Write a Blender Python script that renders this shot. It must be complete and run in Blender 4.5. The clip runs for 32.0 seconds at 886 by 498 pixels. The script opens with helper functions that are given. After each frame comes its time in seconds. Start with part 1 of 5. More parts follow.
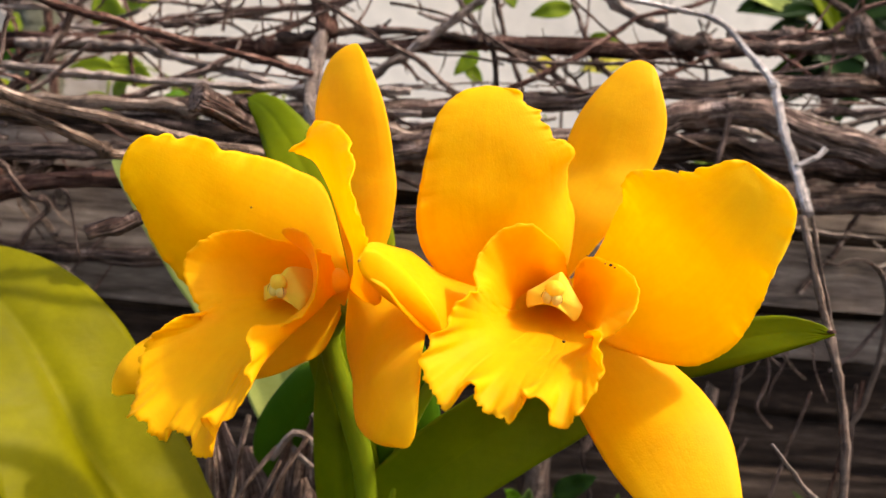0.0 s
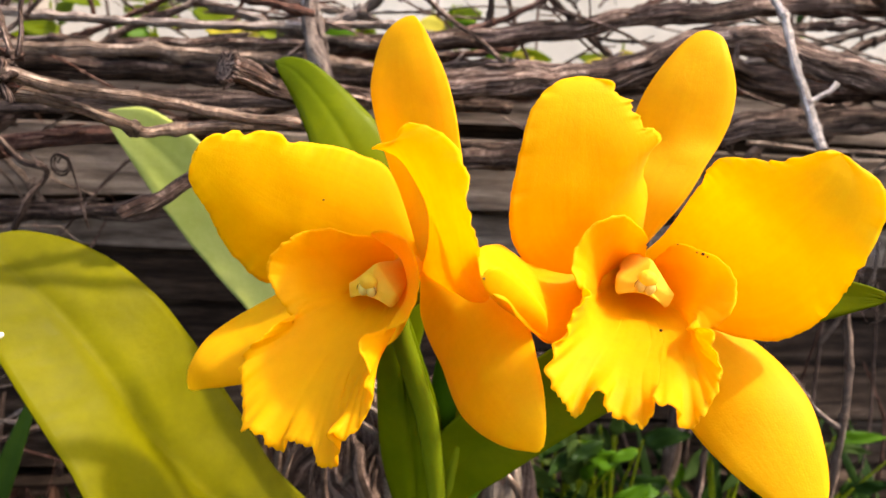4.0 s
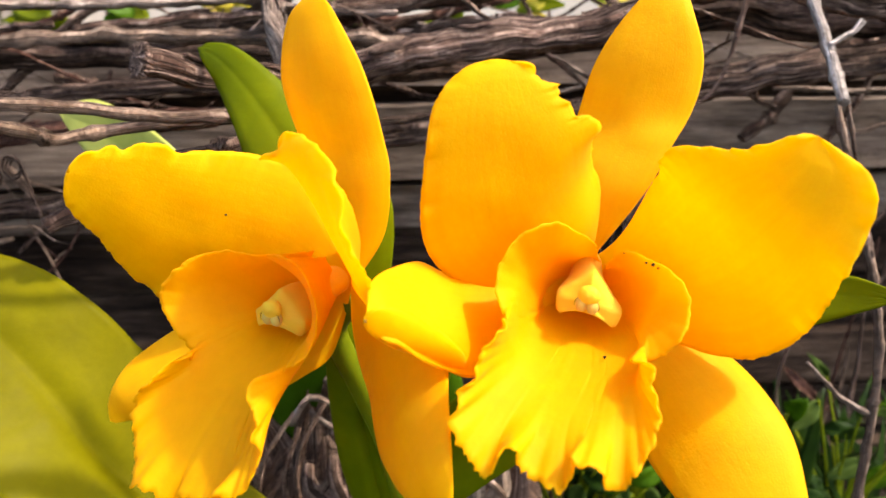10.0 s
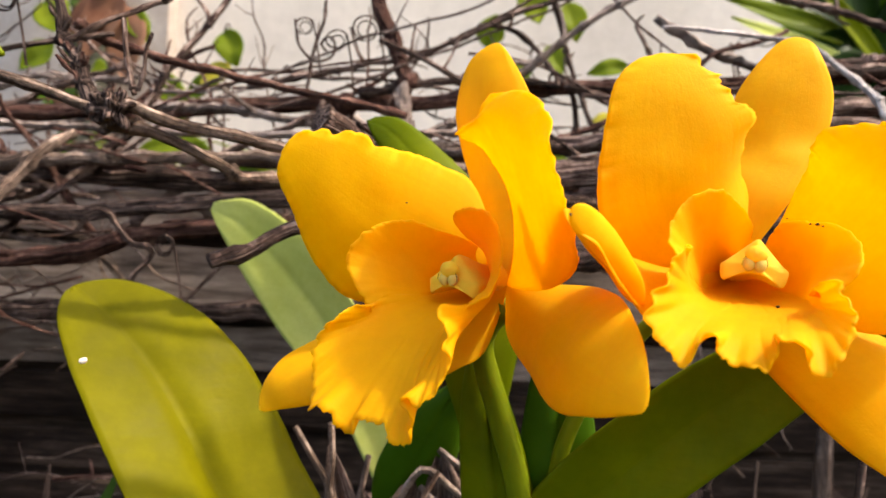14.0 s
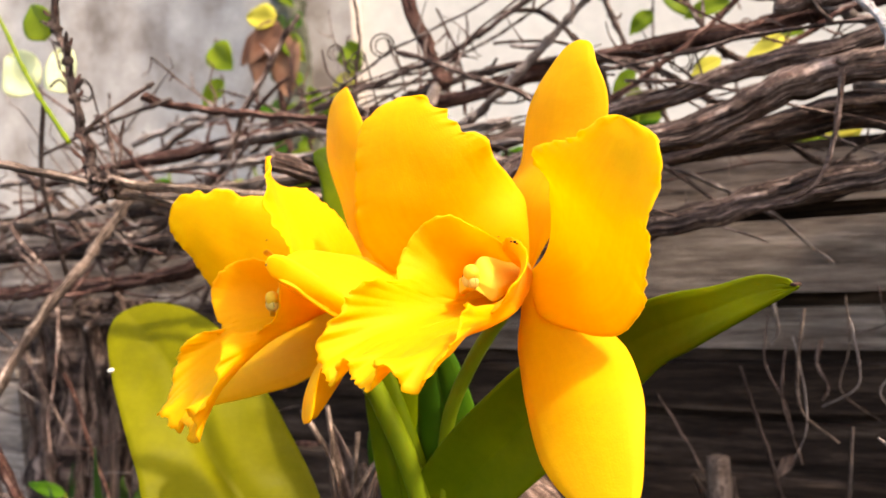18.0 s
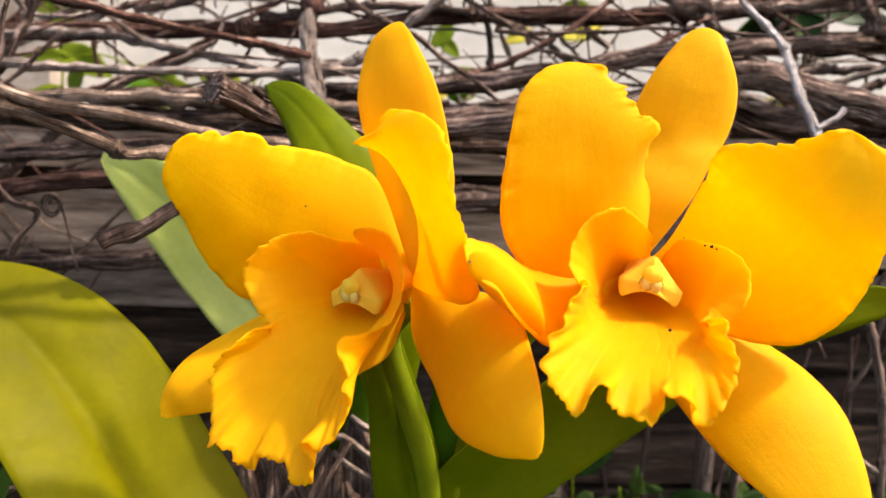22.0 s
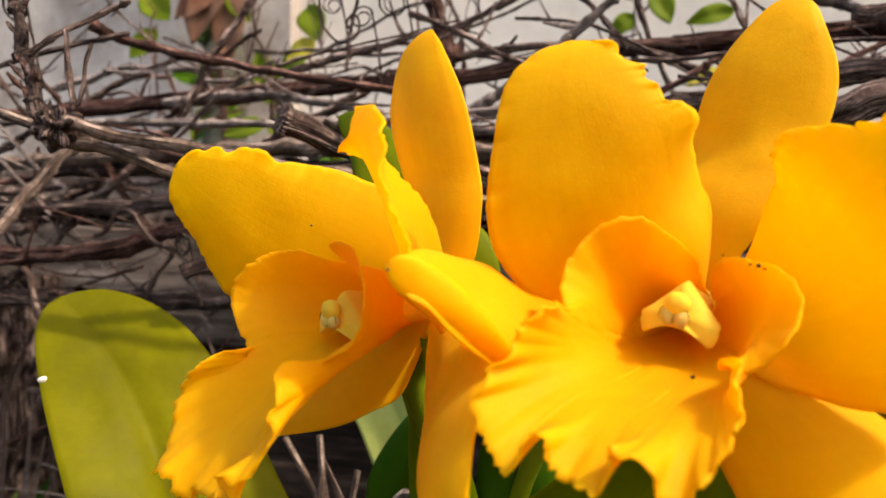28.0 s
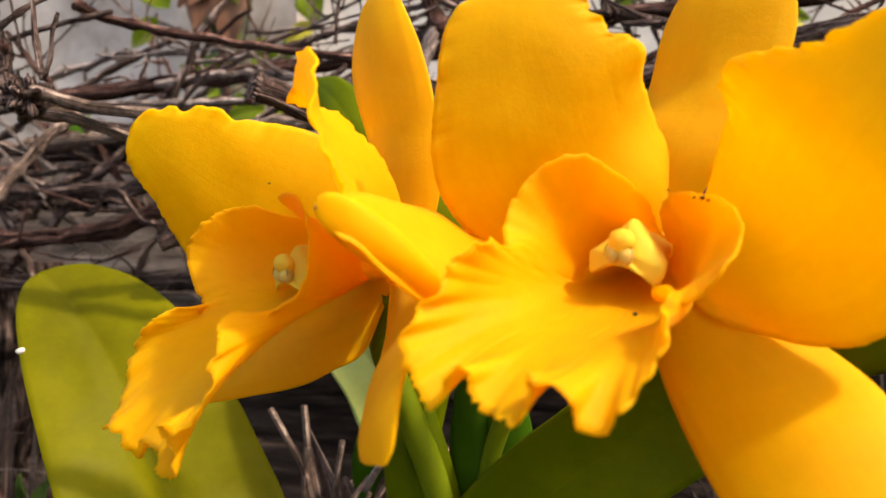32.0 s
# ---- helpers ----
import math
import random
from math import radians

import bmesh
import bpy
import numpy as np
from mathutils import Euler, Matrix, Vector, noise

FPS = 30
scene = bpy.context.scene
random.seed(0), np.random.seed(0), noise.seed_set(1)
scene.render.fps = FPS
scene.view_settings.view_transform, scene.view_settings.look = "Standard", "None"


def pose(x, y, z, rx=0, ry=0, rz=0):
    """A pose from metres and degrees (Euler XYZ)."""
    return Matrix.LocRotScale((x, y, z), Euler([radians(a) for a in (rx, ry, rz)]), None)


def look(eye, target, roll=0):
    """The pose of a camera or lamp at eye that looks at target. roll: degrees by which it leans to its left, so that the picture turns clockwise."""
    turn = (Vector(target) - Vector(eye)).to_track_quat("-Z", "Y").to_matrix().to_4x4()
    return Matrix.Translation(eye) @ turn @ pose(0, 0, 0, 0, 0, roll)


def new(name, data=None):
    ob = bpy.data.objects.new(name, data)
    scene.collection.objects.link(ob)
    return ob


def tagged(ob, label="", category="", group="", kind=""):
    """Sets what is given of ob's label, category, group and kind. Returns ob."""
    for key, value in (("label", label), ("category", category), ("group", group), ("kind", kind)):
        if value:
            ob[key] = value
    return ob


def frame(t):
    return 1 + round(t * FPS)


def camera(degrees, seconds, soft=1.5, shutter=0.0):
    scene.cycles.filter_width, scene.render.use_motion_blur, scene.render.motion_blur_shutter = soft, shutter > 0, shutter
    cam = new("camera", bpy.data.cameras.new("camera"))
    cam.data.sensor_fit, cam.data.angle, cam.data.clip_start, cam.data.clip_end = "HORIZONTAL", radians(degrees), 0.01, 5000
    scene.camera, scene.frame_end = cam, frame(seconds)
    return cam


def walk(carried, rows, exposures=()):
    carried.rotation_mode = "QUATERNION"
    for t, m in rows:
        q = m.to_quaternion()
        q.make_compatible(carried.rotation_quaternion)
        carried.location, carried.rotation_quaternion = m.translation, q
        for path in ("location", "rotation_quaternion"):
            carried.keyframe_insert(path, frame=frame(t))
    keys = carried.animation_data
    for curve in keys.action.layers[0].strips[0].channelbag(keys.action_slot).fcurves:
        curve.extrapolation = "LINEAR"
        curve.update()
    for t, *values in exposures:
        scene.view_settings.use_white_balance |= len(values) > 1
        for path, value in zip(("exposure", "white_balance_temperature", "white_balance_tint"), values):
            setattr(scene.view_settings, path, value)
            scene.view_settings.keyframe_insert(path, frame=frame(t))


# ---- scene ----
# The way of the hand-held camera: seconds, place in metres, turn in degrees.
cam = camera(64.09, 32.0)
cam.data.dof.use_dof, cam.data.dof.focus_distance, cam.data.dof.aperture_fstop = True, 0.165, 20.0
ROWS = [
    (0.0, 0.0005, 0.0002, 0.5999, 83.98, -5.02, 0.04),
    (0.5, 0.0077, -0.0334, 0.5971, 84.69, -4.57, -0.48),
    (1.0, 0.0052, -0.0388, 0.5933, 85.03, -4.29, 0.13),
    (1.5, 0.0236, -0.0375, 0.5969, 85.12, -0.19, 10.23),
    (2.0, 0.0422, -0.0278, 0.6008, 85.23, 1.86, 15.27),
    (2.5, 0.0518, -0.0176, 0.5971, 84.43, 2.07, 16.11),
    (4.5, -0.0649, 0.0142, 0.6260, 74.66, -5.87, -10.51),
    (5.0, -0.0718, 0.0204, 0.6137, 81.53, -5.90, -11.49),
    (5.5, -0.0647, 0.0140, 0.5816, 89.47, -5.89, -8.92),
    (6.0, -0.0505, 0.0158, 0.5769, 89.42, -5.68, -7.45),
    (6.5, -0.0496, 0.0165, 0.5769, 89.25, -5.63, -7.69),
    (7.0, -0.0440, 0.0012, 0.5751, 89.01, -5.03, -6.47),
    (7.5, -0.0230, -0.0006, 0.5769, 88.83, -2.77, -2.62),
    (8.0, 0.0019, -0.0128, 0.5830, 88.66, -0.78, 5.57),
    (8.5, 0.0338, -0.0213, 0.5906, 87.75, 2.22, 12.81),
    (9.0, 0.0341, -0.0022, 0.6020, 79.97, 2.94, 8.79),
    (9.5, 0.0185, 0.0139, 0.6284, 72.27, 3.43, 2.19),
    (9.6, 0.0147, 0.0150, 0.6320, 71.97, 3.17, 1.71),
    (10.0, -0.0046, 0.0305, 0.6302, 71.21, 0.81, -1.97),
    (10.5, -0.0217, 0.0342, 0.6424, 70.26, 0.38, -6.04),
    (11.0, -0.0426, 0.0339, 0.6083, 83.10, -1.32, -5.42),
    (11.5, -0.0381, 0.0362, 0.5867, 90.74, -2.91, -7.91),
    (12.0, -0.0581, 0.0506, 0.5956, 82.83, -3.91, -15.99),
    (12.4, -0.0743, 0.0553, 0.6055, 83.11, -4.81, -18.15),
    (12.5, -0.0727, 0.0545, 0.6015, 83.73, -5.09, -17.18),
    (13.0, -0.0634, 0.0375, 0.5770, 89.60, -4.59, -11.78),
    (13.5, -0.0444, 0.0209, 0.5718, 91.52, -2.71, -5.01),
    (14.0, -0.0330, 0.0073, 0.5715, 91.36, -2.33, 1.90),
    (14.5, -0.0013, -0.0019, 0.5650, 91.91, -1.64, 9.71),
    (15.0, 0.0260, -0.0101, 0.5769, 91.61, 0.41, 15.41),
    (15.5, 0.0456, 0.0014, 0.5766, 89.08, 2.24, 17.37),
    (17.5, 0.0834, 0.0050, 0.5885, 87.54, 4.23, 21.95),
    (18.0, 0.0845, 0.0021, 0.5885, 87.92, 3.95, 22.03),
    (18.5, 0.0676, 0.0104, 0.5950, 86.65, 3.91, 17.23),
    (19.0, 0.0638, 0.0134, 0.5910, 87.49, 2.11, 14.99),
    (19.5, 0.0482, 0.0204, 0.6007, 82.75, 3.09, 12.51),
    (20.0, 0.0386, 0.0309, 0.6220, 77.56, 4.98, 6.73),
    (20.5, 0.0208, 0.0291, 0.6336, 75.76, 4.99, 2.85),
    (21.0, -0.0031, 0.0309, 0.6311, 76.01, 2.32, 0.06),
    (21.5, -0.0170, 0.0185, 0.6097, 79.53, 0.23, -0.28),
    (22.0, -0.0295, 0.0129, 0.6010, 82.20, -1.99, -4.46),
    (22.5, -0.0282, 0.0027, 0.5953, 82.73, -1.90, -4.08),
    (23.0, -0.0042, -0.0145, 0.5866, 86.50, -1.41, 6.68),
    (23.5, 0.0128, -0.0086, 0.5925, 87.11, -0.25, 11.82),
    (24.0, 0.0286, 0.0177, 0.6172, 75.33, 2.95, 10.24),
    (24.5, 0.0474, 0.0191, 0.6180, 80.24, 2.44, 13.89),
    (26.5, 0.0423, 0.0454, 0.5918, 85.83, -0.35, 16.09),
    (27.0, 0.0207, 0.0367, 0.5893, 86.57, -0.92, 15.54),
    (27.5, 0.0190, 0.0363, 0.5904, 87.29, -1.06, 15.17),
    (28.0, 0.0185, 0.0385, 0.5899, 87.28, -1.26, 14.13),
    (28.5, 0.0189, 0.0407, 0.5866, 87.21, -1.00, 15.57),
    (29.0, 0.0194, 0.0442, 0.5828, 87.03, -1.34, 14.59),
    (29.5, 0.0208, 0.0407, 0.5835, 87.12, -1.06, 15.50),
    (30.0, 0.0232, 0.0394, 0.5839, 86.87, -0.92, 15.69),
    (30.5, 0.0256, 0.0399, 0.5840, 86.64, -0.69, 15.64),
    (31.0, 0.0275, 0.0409, 0.5833, 86.58, -0.39, 15.71),
    (31.5, 0.0290, 0.0432, 0.5817, 86.54, -0.30, 15.85),
    (32.0, 0.0304, 0.0440, 0.5822, 86.43, 0.07, 15.56),
]
EXPOSURES = [
    (0.0, 1.89, 6800, 10), (1.0, 2.32, 6800, 10), (2.0, 2.24, 6800, 10), (5.0, 2.09, 6800, 10), (6.0, 2.06, 6800, 10), (7.0, 2.04, 6800, 10), (8.0, 2.09, 6800, 10), (9.0, 2.10, 6800, 10), (11.0, 1.99, 6800, 10), (12.0, 1.69, 6800, 10), (13.0, 1.81, 6800, 10), (15.0, 2.04, 6800, 10), (18.0, 2.24, 6800, 10), (19.0, 2.34, 6800, 10), (20.0, 1.96, 6800, 10), (21.0, 1.94, 6800, 10), (23.0, 2.09, 6800, 10), (24.0, 1.99, 6800, 10), (27.0, 1.64, 6800, 10), (29.0, 1.64, 6800, 10), (32.0, 1.64, 6800, 10),
]
walk(cam, [(t, pose(x, y, z, rx, ry, rz)) for t, x, y, z, rx, ry, rz in ROWS], EXPOSURES)

# ---------------------------------------------------------------- light
world = bpy.data.worlds.new("world")
scene.world = world
world.use_nodes = True
wn = world.node_tree
sky = wn.nodes.new("ShaderNodeTexSky")
sky.sky_type = 'NISHITA'
sky.sun_disc = False
sky.sun_elevation = radians(54)
sky.sun_rotation = radians(103)
sky.air_density, sky.dust_density = 1.0, 3.0
wn.nodes["Background"].inputs["Strength"].default_value = 0.15
wn.links.new(sky.outputs[0], wn.nodes["Background"].inputs["Color"])

sun = new("sun", bpy.data.lights.new("sun", 'SUN'))
sun.data.energy, sun.data.angle, sun.data.color = 1.62, radians(2.2), (1.0, 0.94, 0.84)
sun.matrix_world = look((0.573, -0.132, 0.809), (0, 0, 0))


# ---------------------------------------------------------------- materials
def mat(name):
    m = bpy.data.materials.new(name)
    m.use_nodes = True
    return m, m.node_tree, m.node_tree.nodes["Principled BSDF"]


def noise_node(nt, scale, detail=5.0, rough=0.6, stretch=(1, 1, 1), coord="Object"):
    tc = nt.nodes.new("ShaderNodeTexCoord")
    mp = nt.nodes.new("ShaderNodeMapping")
    mp.inputs["Scale"].default_value = stretch
    n = nt.nodes.new("ShaderNodeTexNoise")
    n.inputs["Scale"].default_value, n.inputs["Detail"].default_value, n.inputs["Roughness"].default_value = scale, detail, rough
    nt.links.new(tc.outputs[coord], mp.inputs["Vector"])
    nt.links.new(mp.outputs[0], n.inputs["Vector"])
    return n


def ramp(nt, src, stops):
    r = nt.nodes.new("ShaderNodeValToRGB")
    els = r.color_ramp.elements
    els[0].position, els[0].color = stops[0][0], (*stops[0][1], 1)
    els[1].position, els[1].color = stops[-1][0], (*stops[-1][1], 1)
    for p, c in stops[1:-1]:
        els.new(p).color = (*c, 1)
    nt.links.new(src, r.inputs["Fac"])
    return r


def mixed(nt, a, b, fac, mode='MIX'):
    m = nt.nodes.new("ShaderNodeMix")
    m.data_type, m.blend_type = 'RGBA', mode
    for sock, v in ((m.inputs[0], fac), (m.inputs[6], a), (m.inputs[7], b)):
        if isinstance(v, (int, float)):
            sock.default_value = v
        elif isinstance(v, tuple):
            sock.default_value = (*v, 1)
        else:
            nt.links.new(v, sock)
    return m.outputs[2]


def bump(nt, bsdf, height, strength, dist, prev=None):
    b = nt.nodes.new("ShaderNodeBump")
    b.inputs["Strength"].default_value, b.inputs["Distance"].default_value = strength, dist
    nt.links.new(height, b.inputs["Height"])
    if prev:
        nt.links.new(prev.outputs[0], b.inputs["Normal"])
    nt.links.new(b.outputs[0], bsdf.inputs["Normal"])
    return b


def translucent(m, nt, bsdf, colour, fac):
    t = nt.nodes.new("ShaderNodeBsdfTranslucent")
    if isinstance(colour, tuple):
        t.inputs["Color"].default_value = (*colour, 1)
    else:
        nt.links.new(colour, t.inputs["Color"])
    mx = nt.nodes.new("ShaderNodeMixShader")
    mx.inputs[0].default_value = fac
    nt.links.new(bsdf.outputs[0], mx.inputs[1])
    nt.links.new(t.outputs[0], mx.inputs[2])
    nt.links.new(mx.outputs[0], nt.nodes["Material Output"].inputs["Surface"])


def petal_material(name, deep, mid, light, trans=0.6, rim=0.6):
    """Velvety yellow petal: slow drift of hue, fine grain of cells, light coming through."""
    m, nt, b = mat(name)
    slow = noise_node(nt, 28, 3)
    vein = noise_node(nt, 260, 4, 0.7)
    cell = noise_node(nt, 2600, 2, 0.5)
    c = ramp(nt, slow.outputs[0], ((0.25, deep), (0.5, mid), (0.78, light))).outputs[0]
    c = mixed(nt, c, ramp(nt, vein.outputs[0], ((0.3, (0.86, 0.80, 0.7)), (0.7, (1, 1, 1)))).outputs[0], 0.35, 'MULTIPLY')
    # the pigment deepens towards the heart of the flower and pales at the rim
    uv = nt.nodes.new("ShaderNodeTexCoord")
    sep = nt.nodes.new("ShaderNodeSeparateXYZ")
    nt.links.new(uv.outputs["UV"], sep.inputs[0])
    vm = nt.nodes.new("ShaderNodeMapping")
    vm.inputs["Scale"].default_value = (1.4, 13, 1)
    nt.links.new(uv.outputs["UV"], vm.inputs["Vector"])
    lines = nt.nodes.new("ShaderNodeTexNoise")
    lines.inputs["Scale"].default_value, lines.inputs["Detail"].default_value = 1.5, 3
    nt.links.new(vm.outputs[0], lines.inputs["Vector"])
    c = mixed(nt, c, ramp(nt, lines.outputs[0], ((0.35, (0.98, 0.93, 0.9)), (0.6, (1, 1, 1)))).outputs[0], 0.5, 'MULTIPLY')
    heart = ramp(nt, sep.outputs[0], ((0.0, (1.0, 0.80, 1.0)), (0.45, (1.0, 0.94, 1.0)), (0.95, (1.0, 1.05, 1.0))))
    c = mixed(nt, c, heart.outputs[0], rim, 'MULTIPLY')
    nt.links.new(c, b.inputs["Base Color"])
    b.inputs["Roughness"].default_value = 0.6
    b.inputs["Specular IOR Level"].default_value = 0.16
    b.inputs["Sheen Weight"].default_value = 0.06
    b.inputs["Sheen Roughness"].default_value = 0.45
    b.inputs["Sheen Tint"].default_value = (1.0, 0.86, 0.45, 1)
    p = bump(nt, b, cell.outputs[0], 0.26, 0.0003)
    p = bump(nt, b, lines.outputs[0], 0.07, 0.0020, p)
    bump(nt, b, vein.outputs[0], 0.16, 0.0015, p)
    translucent(m, nt, b, c, trans)
    return m


PETAL = petal_material("petal_yellow", (0.96, 0.575, 0.001), (0.97, 0.615, 0.001), (0.98, 0.66, 0.002), trans=0.65, rim=0.2)
SEPAL = petal_material("sepal_orange_yellow", (0.95, 0.515, 0.001), (0.96, 0.56, 0.001), (0.97, 0.605, 0.002), rim=0.3)
LIP = petal_material("lip_bright_yellow", (0.95, 0.51, 0.001), (0.96, 0.55, 0.001), (0.97, 0.60, 0.002), 0.64, rim=0.4)
COLUMN = petal_material("column_yellow", (0.88, 0.56, 0.02), (0.90, 0.61, 0.04), (0.92, 0.66, 0.07), 0.4, rim=0.4)
ANTHER = petal_material("anther_cream", (0.64, 0.42, 0.06), (0.68, 0.47, 0.09), (0.72, 0.52, 0.13), 0.15, rim=0.0)


def leaf_material(name, dark, lightc, stripe=0.0, trans=0.22, rough=0.38):
    m, nt, b = mat(name)
    n1 = noise_node(nt, 16, 4)
    n2 = noise_node(nt, 420, 3, 0.6)
    fine = noise_node(nt, 90, 5, 0.65, (1, 1, 6))
    c = ramp(nt, n1.outputs[0], ((0.3, dark), (0.72, lightc))).outputs[0]
    c = mixed(nt, c, ramp(nt, n2.outputs[0], ((0.35, (0.86, 0.88, 0.7)), (0.65, (1, 1, 1)))).outputs[0], 0.5, 'MULTIPLY')
    uv = nt.nodes.new("ShaderNodeTexCoord")
    sep = nt.nodes.new("ShaderNodeSeparateXYZ")
    nt.links.new(uv.outputs["UV"], sep.inputs[0])
    rib = ramp(nt, sep.outputs[1], ((0.48, (1, 1, 1)), (0.5, (1.12, 1.1, 1.1)), (0.52, (1, 1, 1))))
    c = mixed(nt, c, rib.outputs[0], 0.6, 'MULTIPLY')
    nt.links.new(c, b.inputs["Base Color"])
    r = ramp(nt, fine.outputs[0], ((0.3, (rough - 0.08,) * 3), (0.7, (rough + 0.16,) * 3)))
    nt.links.new(r.outputs[0], b.inputs["Roughness"])
    b.inputs["Specular IOR Level"].default_value = 0.05
    p = bump(nt, b, n2.outputs[0], 0.12, 0.0006)
    bump(nt, b, fine.outputs[0], 0.1, 0.001, p)
    translucent(m, nt, b, c, trans)
    return m


LEAF = leaf_material("orchid_leaf", (0.085, 0.074, 0.0005), (0.205, 0.176, 0.001), trans=0.3, rough=0.46)
LEAF_GREEN = leaf_material("orchid_leaf_green", (0.075, 0.10, 0.0006), (0.165, 0.18, 0.001), trans=0.3)
LEAF_DARK = leaf_material("orchid_leaf_dark", (0.03, 0.075, 0.002), (0.07, 0.14, 0.004))
LEAF_PALE = leaf_material("orchid_leaf_pale", (0.39, 0.40, 0.075), (0.54, 0.545, 0.165), rough=0.5)
LEAF_YOUNG = leaf_material("young_leaf", (0.10, 0.145, 0.008), (0.23, 0.26, 0.015), trans=0.4)
LEAF_LOW = leaf_material("low_weed_leaf", (0.022, 0.04, 0.006), (0.075, 0.11, 0.02), trans=0.3, rough=0.5)
# near-black leaf green with the shade of low places put into its colour
LEAF_SHADE = leaf_material("shaded_leaf", (0.006, 0.016, 0.002), (0.026, 0.052, 0.007), rough=0.35)
STEM = leaf_material("stem_green", (0.10, 0.125, 0.003), (0.18, 0.205, 0.007), trans=0.05)


def bark_material(name, dark, midc, lightc, grain=1.0, rough=0.85):
    m, nt, b = mat(name)
    tcv = nt.nodes.new("ShaderNodeTexCoord")
    mp = nt.nodes.new("ShaderNodeMapping")
    mp.inputs["Scale"].default_value = (0.30, 5.5, 1)
    nt.links.new(tcv.outputs["UV"], mp.inputs["Vector"])
    st = nt.nodes.new("ShaderNodeTexNoise")
    st.inputs["Scale"].default_value, st.inputs["Detail"].default_value, st.inputs["Roughness"].default_value = 6 * grain, 8, 0.72
    nt.links.new(mp.outputs[0], st.inputs["Vector"])
    mp2 = nt.nodes.new("ShaderNodeMapping")
    mp2.inputs["Scale"].default_value = (0.10, 1.7, 1)
    nt.links.new(tcv.outputs["UV"], mp2.inputs["Vector"])
    fis = nt.nodes.new("ShaderNodeTexNoise")
    fis.inputs["Scale"].default_value, fis.inputs["Detail"].default_value, fis.inputs["Roughness"].default_value = 5 * grain, 5, 0.6
    nt.links.new(mp2.outputs[0], fis.inputs["Vector"])
    blot = noise_node(nt, 45, 4)
    scale_ = noise_node(nt, 420, 6, 0.75)
    c = ramp(nt, st.outputs[0], ((0.40, dark), (0.5, midc), (0.60, lightc))).outputs[0]
    c = mixed(nt, c, ramp(nt, scale_.outputs[0], ((0.36, (0.35, 0.32, 0.30)), (0.52, (1, 1, 1)), (0.68, (1.35, 1.32, 1.3)))).outputs[0], 0.8, 'MULTIPLY')
    c = mixed(nt, c, ramp(nt, fis.outputs[0], ((0.36, (0.12, 0.10, 0.09)), (0.5, (0.85, 0.84, 0.83)), (0.68, (1.5, 1.48, 1.46)))).outputs[0], 0.85, 'MULTIPLY')
    c = mixed(nt, c, ramp(nt, blot.outputs[0], ((0.35, (0.45, 0.40, 0.37)), (0.65, (1.15, 1.1, 1.08)))).outputs[0], 0.75, 'MULTIPLY')
    oi = nt.nodes.new("ShaderNodeObjectInfo")
    tint = ramp(nt, oi.outputs["Random"], ((0.0, (0.95, 0.82, 0.75)), (1.0, (1.55, 1.38, 1.27))))
    c = mixed(nt, c, tint.outputs[0], 0.8, 'MULTIPLY')
    nt.links.new(c, b.inputs["Base Color"])
    b.inputs["Roughness"].default_value = rough
    b.inputs["Specular IOR Level"].default_value = 0.10
    p = bump(nt, b, st.outputs[0], 0.9, 0.0016)
    p = bump(nt, b, fis.outputs[0], 0.9, 0.004, p)
    p = bump(nt, b, scale_.outputs[0], 0.7, 0.0014, p)
    bump(nt, b, blot.outputs[0], 0.4, 0.002, p)
    return m


BARK = bark_material("dry_vine_bark", (0.015, 0.009, 0.007), (0.115, 0.076, 0.062), (0.50, 0.41, 0.355))
BARK_RED = bark_material("reddish_vine_bark", (0.024, 0.010, 0.007), (0.105, 0.050, 0.037), (0.31, 0.205, 0.165))
BARK_DARK = bark_material("dark_vine_bark", (0.012, 0.008, 0.006), (0.075, 0.052, 0.043), (0.30, 0.235, 0.20))
BARK_PALE = bark_material("bleached_stem_bark", (0.12, 0.095, 0.08), (0.29, 0.245, 0.215), (0.52, 0.47, 0.43), 1.6, 0.6)


BARK_TAN = bark_material("tan_stem_bark", (0.085, 0.06, 0.044), (0.21, 0.16, 0.125), (0.40, 0.33, 0.275), 1.4, 0.7)
BONE = bark_material("bone_white_stem", (0.56, 0.53, 0.50), (0.80, 0.775, 0.75), (0.92, 0.90, 0.88), 1.6, 0.5)


def plank_material(name, low, midc, high):
    m, nt, b = mat(name)
    grain = noise_node(nt, 22, 9, 0.72, (0.45, 1, 5))
    fine = noise_node(nt, 160, 6, 0.7, (0.35, 1, 8))
    blot = noise_node(nt, 9, 4)
    c = ramp(nt, grain.outputs[0], ((0.30, low), (0.5, midc), (0.74, high))).outputs[0]
    c = mixed(nt, c, ramp(nt, fine.outputs[0], ((0.35, (0.4, 0.37, 0.35)), (0.6, (1.1, 1.08, 1.06)))).outputs[0], 0.7, 'MULTIPLY')
    c = mixed(nt, c, ramp(nt, blot.outputs[0], ((0.35, (0.5, 0.46, 0.44)), (0.65, (1.1, 1.1, 1.1)))).outputs[0], 0.8, 'MULTIPLY')
    oi = nt.nodes.new("ShaderNodeObjectInfo")
    c = mixed(nt, c, ramp(nt, oi.outputs["Random"], ((0, (0.65, 0.62, 0.6)), (1, (1.15, 1.12, 1.1)))).outputs[0], 0.8, 'MULTIPLY')
    nt.links.new(c, b.inputs["Base Color"])
    b.inputs["Roughness"].default_value = 0.9
    b.inputs["Specular IOR Level"].default_value = 0.06
    p = bump(nt, b, grain.outputs[0], 0.9, 0.003)
    bump(nt, b, fine.outputs[0], 0.6, 0.0012, p)
    return m


